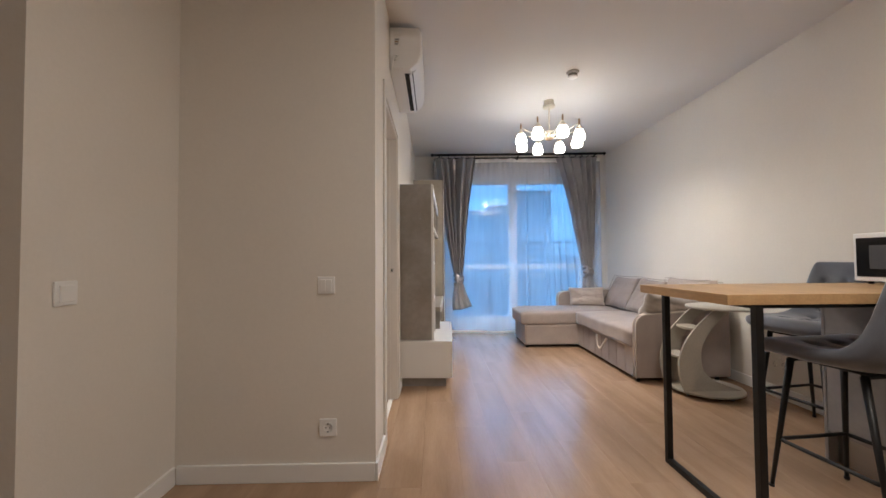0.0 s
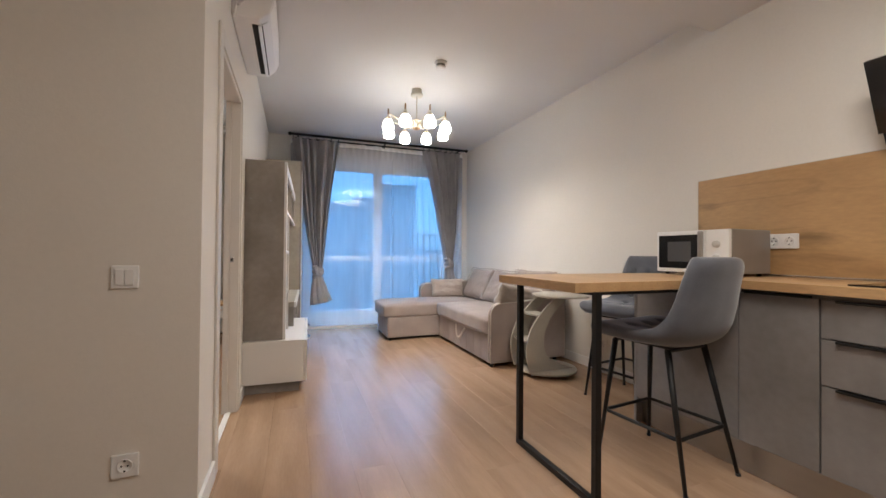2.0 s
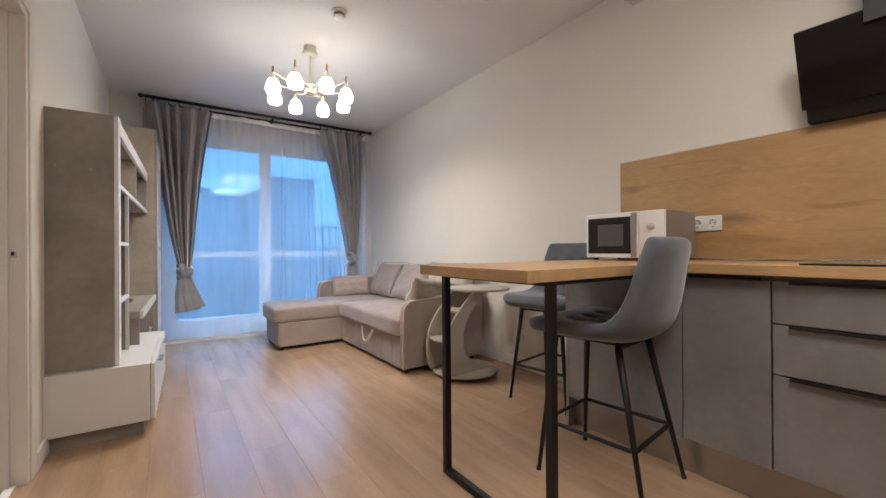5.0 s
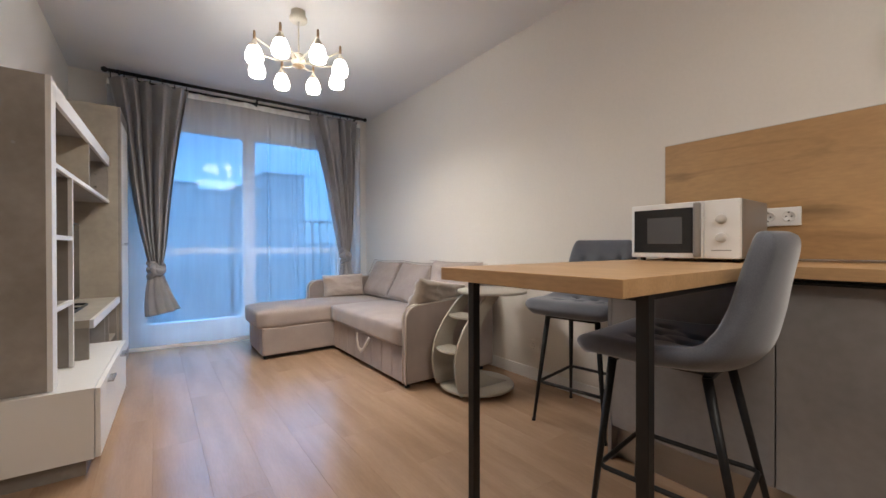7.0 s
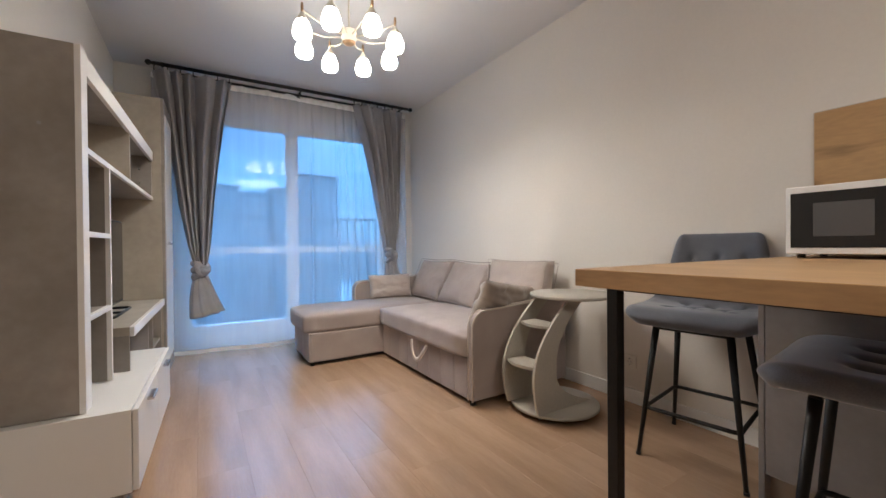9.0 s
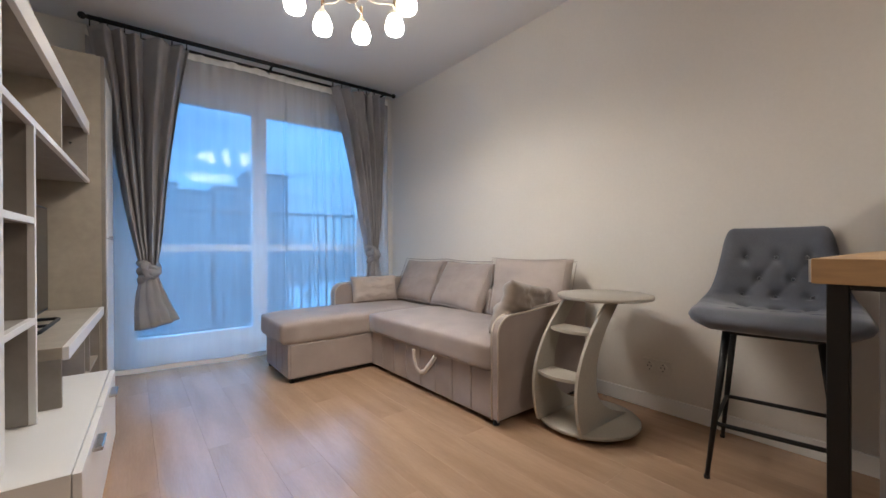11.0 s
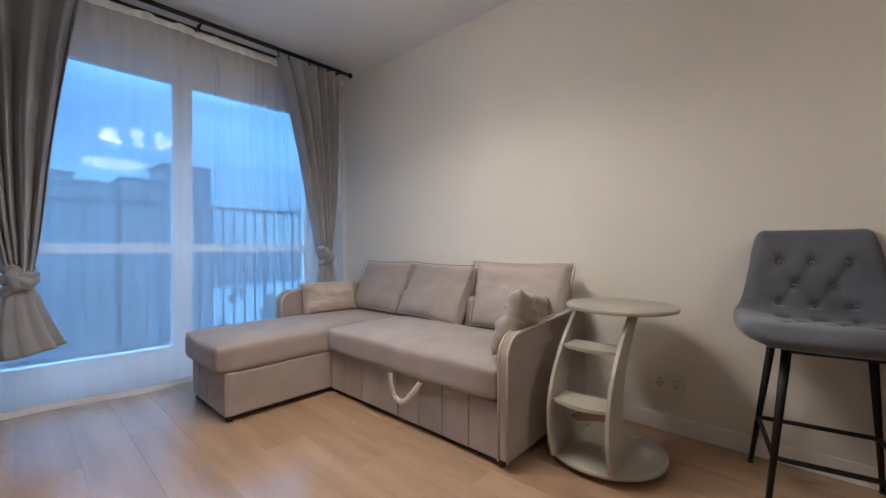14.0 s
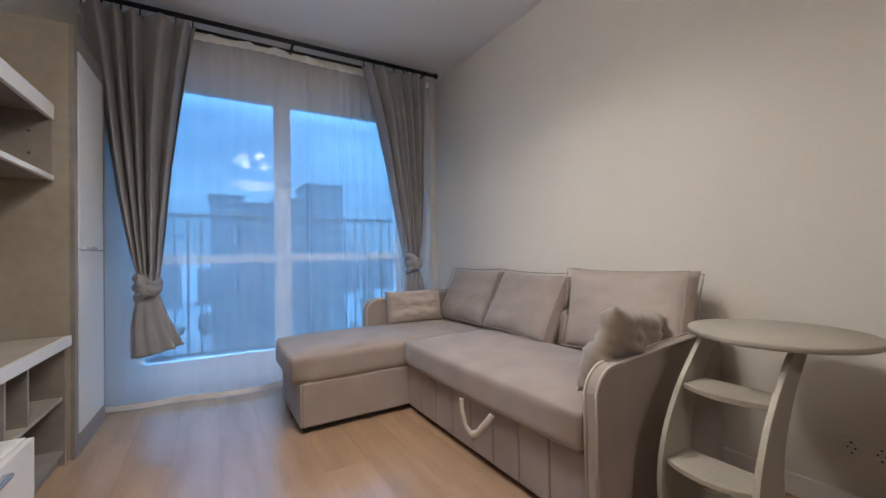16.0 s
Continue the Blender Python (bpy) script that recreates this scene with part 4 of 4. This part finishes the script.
arm(0.0, 0.052, -0.015, 0.79, 0.565, 0.605, 0.10)
arm(SL - 0.095, SL, -0.04, 0.79, 0.60, 0.635, 0.09)
# pull strap
strap_pts = [(-0.052, 0.70, 0.275), (-0.060, 0.685, 0.225), (-0.066, 0.645, 0.165), (-0.066, 0.605, 0.150), (-0.066, 0.565, 0.165), (-0.060, 0.50, 0.235), (-0.052, 0.475, 0.275)]


def strap_place(u, v):
    f = u * (len(strap_pts) - 1)
    i = min(int(f), len(strap_pts) - 2)
    a, b = Vector(strap_pts[i]), Vector(strap_pts[i + 1])
    p = a.lerp(b, f - i)
    mid = Vector((-0.03, 0.59, 0.29))
    out = Vector((0, p.y - mid.y, p.z - mid.z)).normalized()
    return p + out * (v - 0.5) * 0.030 + Vector((-0.006 * math.sin(v * 3.14), 0, 0))


part("pull_strap", sheet(36, 4, strap_place, thick=0.003), M_PIPE, sofa, "pale webbing pull strap")


def pillow(w, h, t, seed, sag=0.0, wrinkle=0.006, boxy=False):
    """A stuffed cushion in the x-z plane, w by h, t thick along y."""
    bm = bmesh.new()
    N = 26
    sides = []
    for s in (-1, 1):
        grid = []
        for i in range(N + 1):
            row = []
            for j in range(N + 1):
                a, b = 2 * i / N - 1, 2 * j / N - 1
                full = (max(0.0, 1 - a ** 8) * max(0.0, 1 - b ** 8)) ** 0.45 * (0.72 + 0.28 * (1 - a * a) * (1 - b * b)) if boxy else (max(0.0, 1 - a ** 4) * max(0.0, 1 - b ** 4)) ** 0.5
                pinch_x = 1 - 0.05 * (1 - b * b)
                pinch_z = 1 - 0.05 * (1 - a * a)
                crease = noise.noise(Vector((a * 2.2 + seed, b * 2.2, s * 3))) * wrinkle * 2 + noise.noise(Vector((a * 6, b * 6 + seed, s))) * wrinkle
                y = s * (t / 2 * full * (1 - sag * 0.35 * b) + crease * full)
                row.append(bm.verts.new((a * w / 2 * pinch_x, y, b * h / 2 * pinch_z - sag * 0.02 * (1 - a * a) * (b > 0))))
            grid.append(row)
        sides.append(grid)
    for s, grid in zip((-1, 1), sides):
        for i in range(N):
            for j in range(N):
                q = (grid[i][j], grid[i + 1][j], grid[i + 1][j + 1], grid[i][j + 1])
                bm.faces.new(q if s < 0 else q[::-1]).smooth = True
    bmesh.ops.remove_doubles(bm, verts=bm.verts, dist=0.0008)
    return bm


def rim_pipe(w, h):
    pts = []
    for k in range(64):
        f = k / 16
        side, q = int(f), (f - int(f)) * 2 - 1
        c = 0.95 + 0.05 * q * q
        a, b = ((q, -1), (1, q), (-q, 1), (-1, -q))[side]
        if side in (0, 2):
            b *= c
        else:
            a *= c
        pts.append((a * w / 2, 0, b * h / 2))
    return tube(pts, 0.0032, 6, closed=True)


def cushion(name, x, y, z, w, h, t, tilt, turn, lean, material, label, seed, sag=0.0, group="", pipe=True, wrinkle=0.006):
    """A cushion standing on z, leaning back by tilt, its face towards -x turned by turn."""
    m = pose(x, y, z, 0, 0, turn - 90) @ pose(0, 0, 0, -tilt, lean, 0) @ pose(0, 0, h / 2, 0, 0, 0)
    ob = thing(name, m, label, "cushion", group)
    part("cover", pillow(w, h, t, seed, sag, wrinkle, pipe), material, ob)
    if pipe:
        for y in (-0.345 * t, 0.345 * t):
            part("piping", moved(rim_pipe(w * 0.957, h * 0.957), pose(0, y, 0)), material, ob, "thin piping")
    return ob


cushion("back_cushion", 2.235, 3.775, 0.415, 0.67, 0.435, 0.17, 9, 0, 0, M_SOFA_L, "large pale beige back cushion on the sofa", 1.0, 0.1, "back cushions")
cushion("back_cushion", 2.165, 4.465, 0.405, 0.65, 0.445, 0.17, 28, -3, 1, M_SOFA, "beige back cushion leaning back on the sofa", 4.0, 0.2, "back cushions")
cushion("back_cushion", 2.185, 5.075, 0.400, 0.60, 0.450, 0.17, 27, 3, 0, M_SOFA, "beige back cushion at the window end", 7.0, 0.2, "back cushions")
cushion("throw_pillow", 1.895, 5.255, 0.420, 0.46, 0.25, 0.13, 14, 86, 0, M_SOFA_L, "small pale throw pillow on the chaise", 11.0, 0.1, "throw pillows", False, 0.010)
cushion("throw_pillow", 1.875, 3.585, 0.418, 0.58, 0.315, 0.14, 22, -74, -9, M_SATIN, "small shiny taupe throw pillow against the arm", 14.0, 0.1, "throw pillows", False, 0.019)


# ---- side table ----
st = thing("side_table", pose(1.975, 3.155, 0), "round beige side table with curved sides and shelves", "side table")
TT = 0.668
part("top", lathe([(0.0, TT - 0.018), (0.237, TT - 0.018), (0.240, TT - 0.015), (0.240, TT - 0.003), (0.237, TT), (0.0, TT)], 64, centre=(0.120, -0.028, 0)), M_SIDE, st)
part("base", lathe([(0.0, 0.028), (0.247, 0.028), (0.250, 0.031), (0.250, 0.043), (0.247, 0.046), (0.0, 0.046)], 64), M_SIDE, st)


def bow(f):
    return -0.275 + (0.285 * ((f - 0.30) / 0.70) ** 2 if f > 0.30 else 0.035 * ((0.30 - f) / 0.30) ** 2)


def bow_outline():
    pts, back = [], []
    for k in range(33):
        f = k / 32
        z = 0.046 + (TT - 0.018 - 0.046) * f
        inner = -0.105 + 0.24 * max(0.0, (f - 0.45) / 0.55) ** 1.8 + 0.30 * max(0.0, 1 - f / 0.36) ** 2.6
        pts.append((bow(f), z))
        back.append((max(inner, bow(f) + 0.045), z))
    return pts + back[::-1]


for y in (-0.105, 0.135):
    part("side_panel", slab(bow_outline(), "y", y - 0.008, y + 0.008, 0.002), M_SIDE, st)
for z in (0.285, 0.492):
    front = bow((z - 0.046) / (TT - 0.064)) - 0.012
    pts = [(front + 0.15, -0.0968), (front + 0.15, 0.1268)]
    for k in range(13):
        a = k / 12
        pts.append((front + 0.035 * (2 * a - 1) ** 2, 0.1268 - 0.2236 * a))
    part("shelf", slab(pts, "z", z, z + 0.016, 0.002), M_SIDE, st)
for a in (20, 110, 200, 290):
    x, y = 0.20 * math.cos(radians(a)), 0.20 * math.sin(radians(a))
    bm = rod((x - 0.007, y, 0.012), (x + 0.007, y, 0.012), 0.012)
    bm = rod((x, y, 0.012), (x, y, 0.030), 0.005, bm=bm)
    part("caster", bm, M_PLAST_G, st)

# ---- wall unit with the television ----
unit = thing("display_unit", FAR @ pose(0, 0, 0), "concrete-look wall unit with white-edged open shelves", "wall unit")
UX0 = -0.355    # back of the unit in the window side's frame
near = part("side_panel", box(UX0, -0.060, 3.300, 3.318, 0.378, 1.668, 0.001), M_CONC, unit)
part("edge_frame", box(-0.060, -0.042, 3.300, 3.372, 0.378, 1.668, 0.001), M_WHITE, unit, "white front edge")
for x, z in ((-0.28, 1.39), (-0.15, 1.38)):
    part("screw_cap", rod((x, 3.3005, z), (x, 3.2985, z), 0.006), M_PLAST_G, near)
BY1 = 4.985
part("top_board", box(UX0, -0.060, 3.318, BY1, 1.612, 1.634, 0.001), M_CONC, unit)
part("top_edge", box(-0.060, -0.042, 3.372, BY1, 1.585, 1.655, 0.001), M_WHITE, unit, "white front edge")
part("shelf", box(UX0, -0.060, 3.318, BY1, 1.306, 1.324, 0.001), M_CONC, unit)
part("shelf_edge", box(-0.060, -0.0425, 3.372, BY1, 1.304, 1.326, 0.001), M_WHITE, unit, "white front edge")
part("divider", box(UX0, -0.050, 4.190, 4.208, 1.324, 1.612, 0.001), M_CONC_L, unit)
part("end_board", box(UX0, -0.050, BY1 - 0.020, BY1, 1.324, 1.612, 0.001), M_CONC, unit)
part("back_board", box(UX0 - 0.012, UX0, 3.302, BY1, 0.39, 1.63), M_CONC, unit)
part("column_panel", box(UX0, -0.060, 3.690, 3.706, 0.380, 1.306, 0.001), M_CONC, unit)
part("column_edge", box(-0.060, -0.0425, 3.688, 3.708, 0.380, 1.304, 0.001), M_WHITE, unit, "white front edge")
for z in (1.010, 0.700):
    part("column_shelf", box(UX0, -0.060, 3.318, 3.690, z - 0.008, z + 0.008, 0.001), M_CONC, unit)
    part("shelf_edge", box(-0.060, -0.043, 3.372, 3.688, z - 0.010, z + 0.010, 0.001), M_WHITE, unit, "white front edge")
for y, z in ((4.93, 1.52), (4.93, 1.42)):
    part("shelf_pin", rod((-0.12, BY1 - 0.02, z), (-0.12, BY1 - 0.024, z), 0.006), M_CHROME, unit)

chest = thing("drawer_chest", FAR @ pose(0, 3.262, 0), "low white drawer chest with metal grips", "drawer chest")
CW = 1.02
part("body", box(UX0, 0.088, 0, CW, 0.078, 0.376, 0.0015), M_WHITE, chest)
part("plinth", box(UX0 + 0.03, 0.055, 0.045, CW - 0.02, 0.0, 0.078), M_CONC, chest, "recessed grey plinth")
for i in range(2):
    y0 = 0.004 + i * CW / 2
    d = part("drawer", box(0.090, 0.108, y0, y0 + CW / 2 - 0.006, 0.082, 0.373, 0.0015), M_WHITE, chest)
    bm = box(0.108, 0.132, y0 + 0.19, y0 + 0.30, 0.340, 0.352, 0.003)
    part("handle", bm, M_CHROME, d, "small metal grip")

bench = thing("media_bench", FAR @ pose(0, 3.82, 0), "grey concrete-look television bench with open bays", "television bench")
BT = 0.585
part("top", box(UX0, -0.002, 0, BY1 - 3.82, BT - 0.04, BT, 0.0015), M_CONC_L, bench)
part("top_edge", box(-0.002, 0.016, 0, BY1 - 3.82, BT - 0.045, BT + 0.001, 0.0015), M_WHITE, bench, "white front edge")
part("side_panel", box(UX0, -0.004, 0.0, 0.016, 0.378, BT - 0.04, 0.001), M_CONC, bench)
part("divider", box(UX0, -0.010, 0.60, 0.616, 0.0, BT - 0.04, 0.001), M_CONC, bench)
part("end_panel", box(UX0, -0.004, BY1 - 3.82 - 0.018, BY1 - 3.82, 0.0, BT - 0.04, 0.001), M_CONC, bench)
part("divider", box(UX0, -0.010, 0.78, 0.796, 0.31, BT - 0.04, 0.001), M_CONC, bench)
part("bay_shelf", box(UX0, -0.012, 0.616, BY1 - 3.82 - 0.018, 0.294, 0.310, 0.001), M_CONC_L, bench)
part("bottom_board", box(UX0, -0.010, 0.616, BY1 - 3.82 - 0.018, 0.05, 0.068, 0.001), M_CONC, bench)
part("kick_board", box(UX0, -0.030, 0.616, BY1 - 3.82 - 0.018, 0.0, 0.05), M_CONC, bench)
part("back_board", box(UX0 - 0.010, UX0 - 0.001, 0.0, BY1 - 3.82, 0.0, BT - 0.04), M_CONC, bench)

tv = thing("television", FAR @ pose(-0.165, 4.245, BT + 0.001), "black flat television on a loop stand", "television")
part("panel", box(-0.030, 0.0, -0.41, 0.41, 0.040, 0.540, 0.006), M_BLACK, tv)
part("screen", box(0.0, 0.0015, -0.40, 0.40, 0.055, 0.530), M_SCREEN, tv)
stand = part("stand", tube([(-0.10, -0.12, 0.008), (0.045, -0.12, 0.008), (0.055, -0.10, 0.008), (0.055, 0.28, 0.008), (0.045, 0.30, 0.008), (-0.10, 0.30, 0.008)], 0.0075, 8, closed=True), M_BLACK, tv)
part("stand_neck", box(-0.034, -0.004, 0.06, 0.12, 0.004, 0.06, 0.003), M_BLACK, stand)
part("stand_bar", box(-0.100, 0.050, 0.08, 0.10, 0.001, 0.012, 0.002), M_BLACK, stand)

tall = thing("tall_cabinet", FAR @ pose(0, 5.0, 0), "tall concrete-look cabinet with a white door", "cabinet")
part("carcass", box(UX0, 0.006, 0.0, 0.52, 0.0, 2.055, 0.0015), M_CONC_L, tall)
part("face_frame", box(0.006, 0.024, 0.0, 0.045, 0.0, 2.055, 0.001), M_CONC, tall)
part("face_frame", box(0.006, 0.024, 0.475, 0.52, 0.0, 2.055, 0.001), M_CONC, tall)
part("face_frame", box(0.006, 0.024, 0.045, 0.475, 1.955, 2.055, 0.001), M_CONC, tall)
part("face_frame", box(0.006, 0.024, 0.045, 0.475, 0.0, 0.10, 0.001), M_CONC, tall)
for z0, z1 in ((0.103, 0.985), (0.990, 1.952)):
    d = part("door", box(0.008, 0.028, 0.049, 0.471, z0, z1, 0.002), M_WHITE, tall)
    if z0 > 0.5:
        part("handle", box(0.028, 0.050, 0.16, 0.26, 0.992, 1.002, 0.003), M_CHROME, d, "small metal grip")

# ---- air conditioner ----
ac = thing("air_conditioner", pose(LW, 2.66, 2.275), "white wall-mounted split air conditioner", "air conditioner")
prof = [(0.0, 0.0), (0.135, 0.0), (0.185, 0.045), (0.205, 0.10), (0.205, 0.25), (0.190, 0.275), (0.0, 0.278)]
part("case", slab(prof, "y", 0.0, 0.76, 0.008), M_PLAST, ac)
part("front_panel", slab([(0.188, 0.048), (0.2085, 0.10), (0.2085, 0.255), (0.203, 0.255), (0.203, 0.10), (0.184, 0.052)], "y", 0.012, 0.748, 0.0015), M_PLAST, ac)
# no opening is cut: a near-black bar gives the outlet's inner shade
part("outlet", box(0.095, 0.150, 0.06, 0.70, -0.002, 0.012), M_DARKIN, ac, "near-black bar for the shade in the air outlet slot")
part("louvre", moved(box(-0.030, 0.030, 0.055, 0.705, -0.003, 0.003, 0.002), pose(0.150, 0, 0.006, 0, -38, 0)), M_PLAST, ac)
part("rating_label", box(0.030, 0.075, -0.0012, 0.0, 0.15, 0.235), M_TRIM, ac, "pale label")
for i, c in enumerate(((0.16, 0.17), (0.175, 0.185), (0.19, 0.20))):
    part("label_line", box(0.034, 0.056 + 0.004 * i, -0.0018, -0.001, c[0], c[1]), M_PLAST_G if i != 1 else M_WOODS, ac)
part("pipe", tube([(0.03, -0.004, 0.055), (0.045, -0.020, 0.05), (0.06, -0.012, 0.075), (0.045, -0.004, 0.09), (0.028, -0.014, 0.075), (0.02, -0.006, 0.03), (0.012, 0.0, -0.01)], 0.006, 8), M_PLAST, ac)

# ---- smoke detector and chandelier ----
sd = thing("smoke_detector", pose(1.040, 3.325, CEIL), "white round smoke detector under the ceiling", "smoke detector")
part("base", lathe([(0.0, -0.016), (0.050, -0.016), (0.052, -0.012), (0.052, 0.0), (0.0, 0.0)], 32), M_PLAST, sd)
part("grille", lathe([(0.0, -0.040), (0.028, -0.040), (0.034, -0.036), (0.036, -0.017), (0.0, -0.017)], 32), M_PLAST_G, sd)
part("cap", lathe([(0.0, -0.050), (0.030, -0.049), (0.040, -0.043), (0.042, -0.038), (0.0, -0.038)], 32), M_PLAST, sd)

CX, CY = 1.014, 3.905
ch = thing("chandelier", pose(CX, CY, CEIL), "eight-arm cream chandelier with lit glass shades", "chandelier")
part("canopy", lathe([(0.0, -0.070), (0.052, -0.070), (0.058, -0.064), (0.058, -0.044), (0.048, -0.036), (0.046, 0.0), (0.0, 0.0)], 32), M_CREAM, ch)
part("stem", rod((0, 0, -0.31), (0, 0, -0.02), 0.006), M_CREAM, ch)
HZ = -0.344
part("hub", lathe([(0.0, -0.030), (0.030, -0.028), (0.046, -0.010), (0.048, 0.025), (0.040, 0.045), (0.012, 0.055), (0.0, 0.056)], 32, centre=(0, 0, HZ)), M_CREAM, ch)
part("hub_finial", lathe([(0.0, -0.045), (0.030, -0.040), (0.040, -0.030), (0.0, -0.028)], 24, centre=(0, 0, HZ)), M_WOODS, ch)
RAD = 0.288
for k in range(8):
    a = radians(7.5 + 45 * k)
    c, s = math.cos(a), math.sin(a)
    arm_ = part("arm", tube([(c * 0.04, s * 0.04, HZ + 0.005), (c * 0.15, s * 0.15, HZ + 0.012), (c * (RAD - 0.02), s * (RAD - 0.02), HZ + 0.055), (c * RAD, s * RAD, HZ + 0.06)], 0.0055, 8), M_CREAM, ch)
    o = (c * RAD, s * RAD, HZ)
    part("finial", lathe([(0.0, 0.042), (0.0075, 0.045), (0.0085, 0.08), (0.0065, 0.104), (0.0, 0.108)], 12, centre=o), M_WOODS, arm_, "small wooden spike")
    part("shade_holder", lathe([(0.008, 0.050), (0.012, 0.038), (0.030, 0.012), (0.036, -0.001), (0.032, -0.003)], 24, centre=o, caps=False), M_CREAM, arm_)
    part("shade", lathe([(0.028, 0.004), (0.038, -0.008), (0.050, -0.036), (0.054, -0.064), (0.051, -0.090), (0.047, -0.099), (0.044, -0.097), (0.044, -0.088)], 28, centre=o, caps=False), M_SHADE, arm_, "glowing ribbed glass shade")
    part("bulb", lathe([(0.0, -0.088), (0.034, -0.084), (0.038, -0.072), (0.0, -0.070)], 20, centre=o), M_BULB, arm_)

# Some kitchen light is implied; this unseen wide dome is added to supply it.
hl = thing("unseen_ceiling_light", pose(1.0, 0.65, SOFFIT), "unseen wide dome added to light the kitchen", "ceiling light")
part("rim", lathe([(0.46, 0.0), (0.47, -0.006), (0.47, -0.022), (0.458, -0.028), (0.45, -0.022), (0.45, 0.0)], 48, caps=False), M_TRIM, hl)
part("diffuser", lathe([(0.0, -0.128), (0.19, -0.124), (0.32, -0.107), (0.405, -0.074), (0.443, -0.033), (0.448, -0.012), (0.0, -0.010)], 48), M_DOME, hl)

# ---- bedroom through the doorway ----
ns = thing("nightstand", pose(-0.80, 5.24, 0), "small white nightstand with an oak top and splayed legs", "nightstand")
part("body", box(-0.20, 0.20, -0.17, 0.17, 0.285, 0.430, 0.004), M_WHITE, ns)
part("top", box(-0.205, 0.205, -0.180, 0.175, 0.430, 0.452, 0.003), M_OAK, ns, "oak top board")
nd = part("drawer", box(-0.18, 0.18, -0.186, -0.169, 0.300, 0.420, 0.002), M_WHITE, ns)
part("handle", box(-0.03, 0.03, -0.196, -0.185, 0.385, 0.393, 0.002), M_OAK, nd)
for x in (-0.15, 0.15):
    for y in (-0.12, 0.12):
        part("leg", rod((x * 1.25, y * 1.25, 0), (x, y, 0.286), 0.011, 0.020), M_OAK, ns)
bed = thing("bed", pose(-1.90, 5.20, 0), "oak bed with a white padded headboard and pale linen", "bed")
part("headboard", box(-0.80, 0.84, 0.36, 0.40, 0.10, 0.71, 0.004), M_OAK, bed)
part("headboard_pad", box(-0.80, 0.845, 0.33, 0.405, 0.70, 0.885, 0.03, 4), M_BED, bed)
part("frame", box(-0.80, 0.74, -1.60, 0.36, 0.14, 0.30, 0.01), M_WOODS, bed)
part("mattress", puffed(-0.78, 0.72, -1.58, 0.33, 0.28, 0.46, 0.05, 0.01, 3), M_BED, bed)
for x in (-0.72, 0.66):
    for y in (-1.5, 0.28):
        part("leg", box(x - 0.03, x + 0.03, y - 0.03, y + 0.03, 0, 0.15), M_WOODS, bed)
bl = thing("unseen_ceiling_light", pose(-2.0, 4.1, CEIL), "round white flush ceiling light in the bedroom", "ceiling light")
part("rim", lathe([(0.17, 0.0), (0.18, -0.01), (0.18, -0.05), (0.165, -0.06), (0.16, -0.05), (0.16, 0.0)], 40, caps=False), M_TRIM, bl)
part("diffuser", lathe([(0.0, -0.066), (0.10, -0.064), (0.158, -0.052), (0.158, -0.02), (0.0, -0.018)], 40), M_BEDL, bl)
bc = thing("bedroom_curtain", pose(-1.20, 5.74, 0), "beige heavy bedroom curtain", "curtain")


def bed_drape(u, v):
    return (-0.34 + 0.64 * u, 0.03 * math.sin(u * 6.283 * 7) + 0.012 * math.sin(u * 40), 2.47 - 2.44 * v)


part("cloth", sheet(90, 6, bed_drape, thick=0.004), M_BEIGEC, bc)
part("rail", box(-1.6, 0.45, -0.03, 0.03, 2.47, 2.50, 0.003), M_PLAST, bc)

# ---- floor planks ----
PW, PL = 0.192, 1.285
plank_cache = {}


def plank(x0, x1, y0, y1):
    key = (round(x1 - x0, 3), round(y1 - y0, 3))
    if key not in plank_cache:
        g = 0.00015
        bm = box(g, key[0] - g, g, key[1] - g, -0.010, 0.0)
        rim = [e for e in bm.edges if all(v.co.z > -0.005 for v in e.verts)]
        bmesh.ops.bevel(bm, geom=rim, offset=0.0004, segments=1, affect="EDGES")
        plank_cache[key] = mesh_of("plank", bm, M_FLOOR)
    ob = new("plank", plank_cache[key])
    ob.parent = subfloor
    ob.location = (x0, y0, 0)


def lay(xa, xb, ya, yb):
    i = 0
    x = xa
    while x < xb - 1e-4:
        x2 = min(x + PW, xb)
        y = ya - (0.0, 0.43, 0.86, 0.21, 0.64, 1.07)[i % 6]
        while y < yb - 1e-4:
            y2 = min(y + PL, yb)
            if y2 > ya + 0.02:
                plank(x, x2, max(y, ya), y2)
            y = y2
        x = x2
        i += 1


lay(-1.335, RW, -2.1, 5.96)
lay(-3.7, -1.335, 2.16, 5.86)
lay(-2.4, -1.335, -2.1, 1.34)
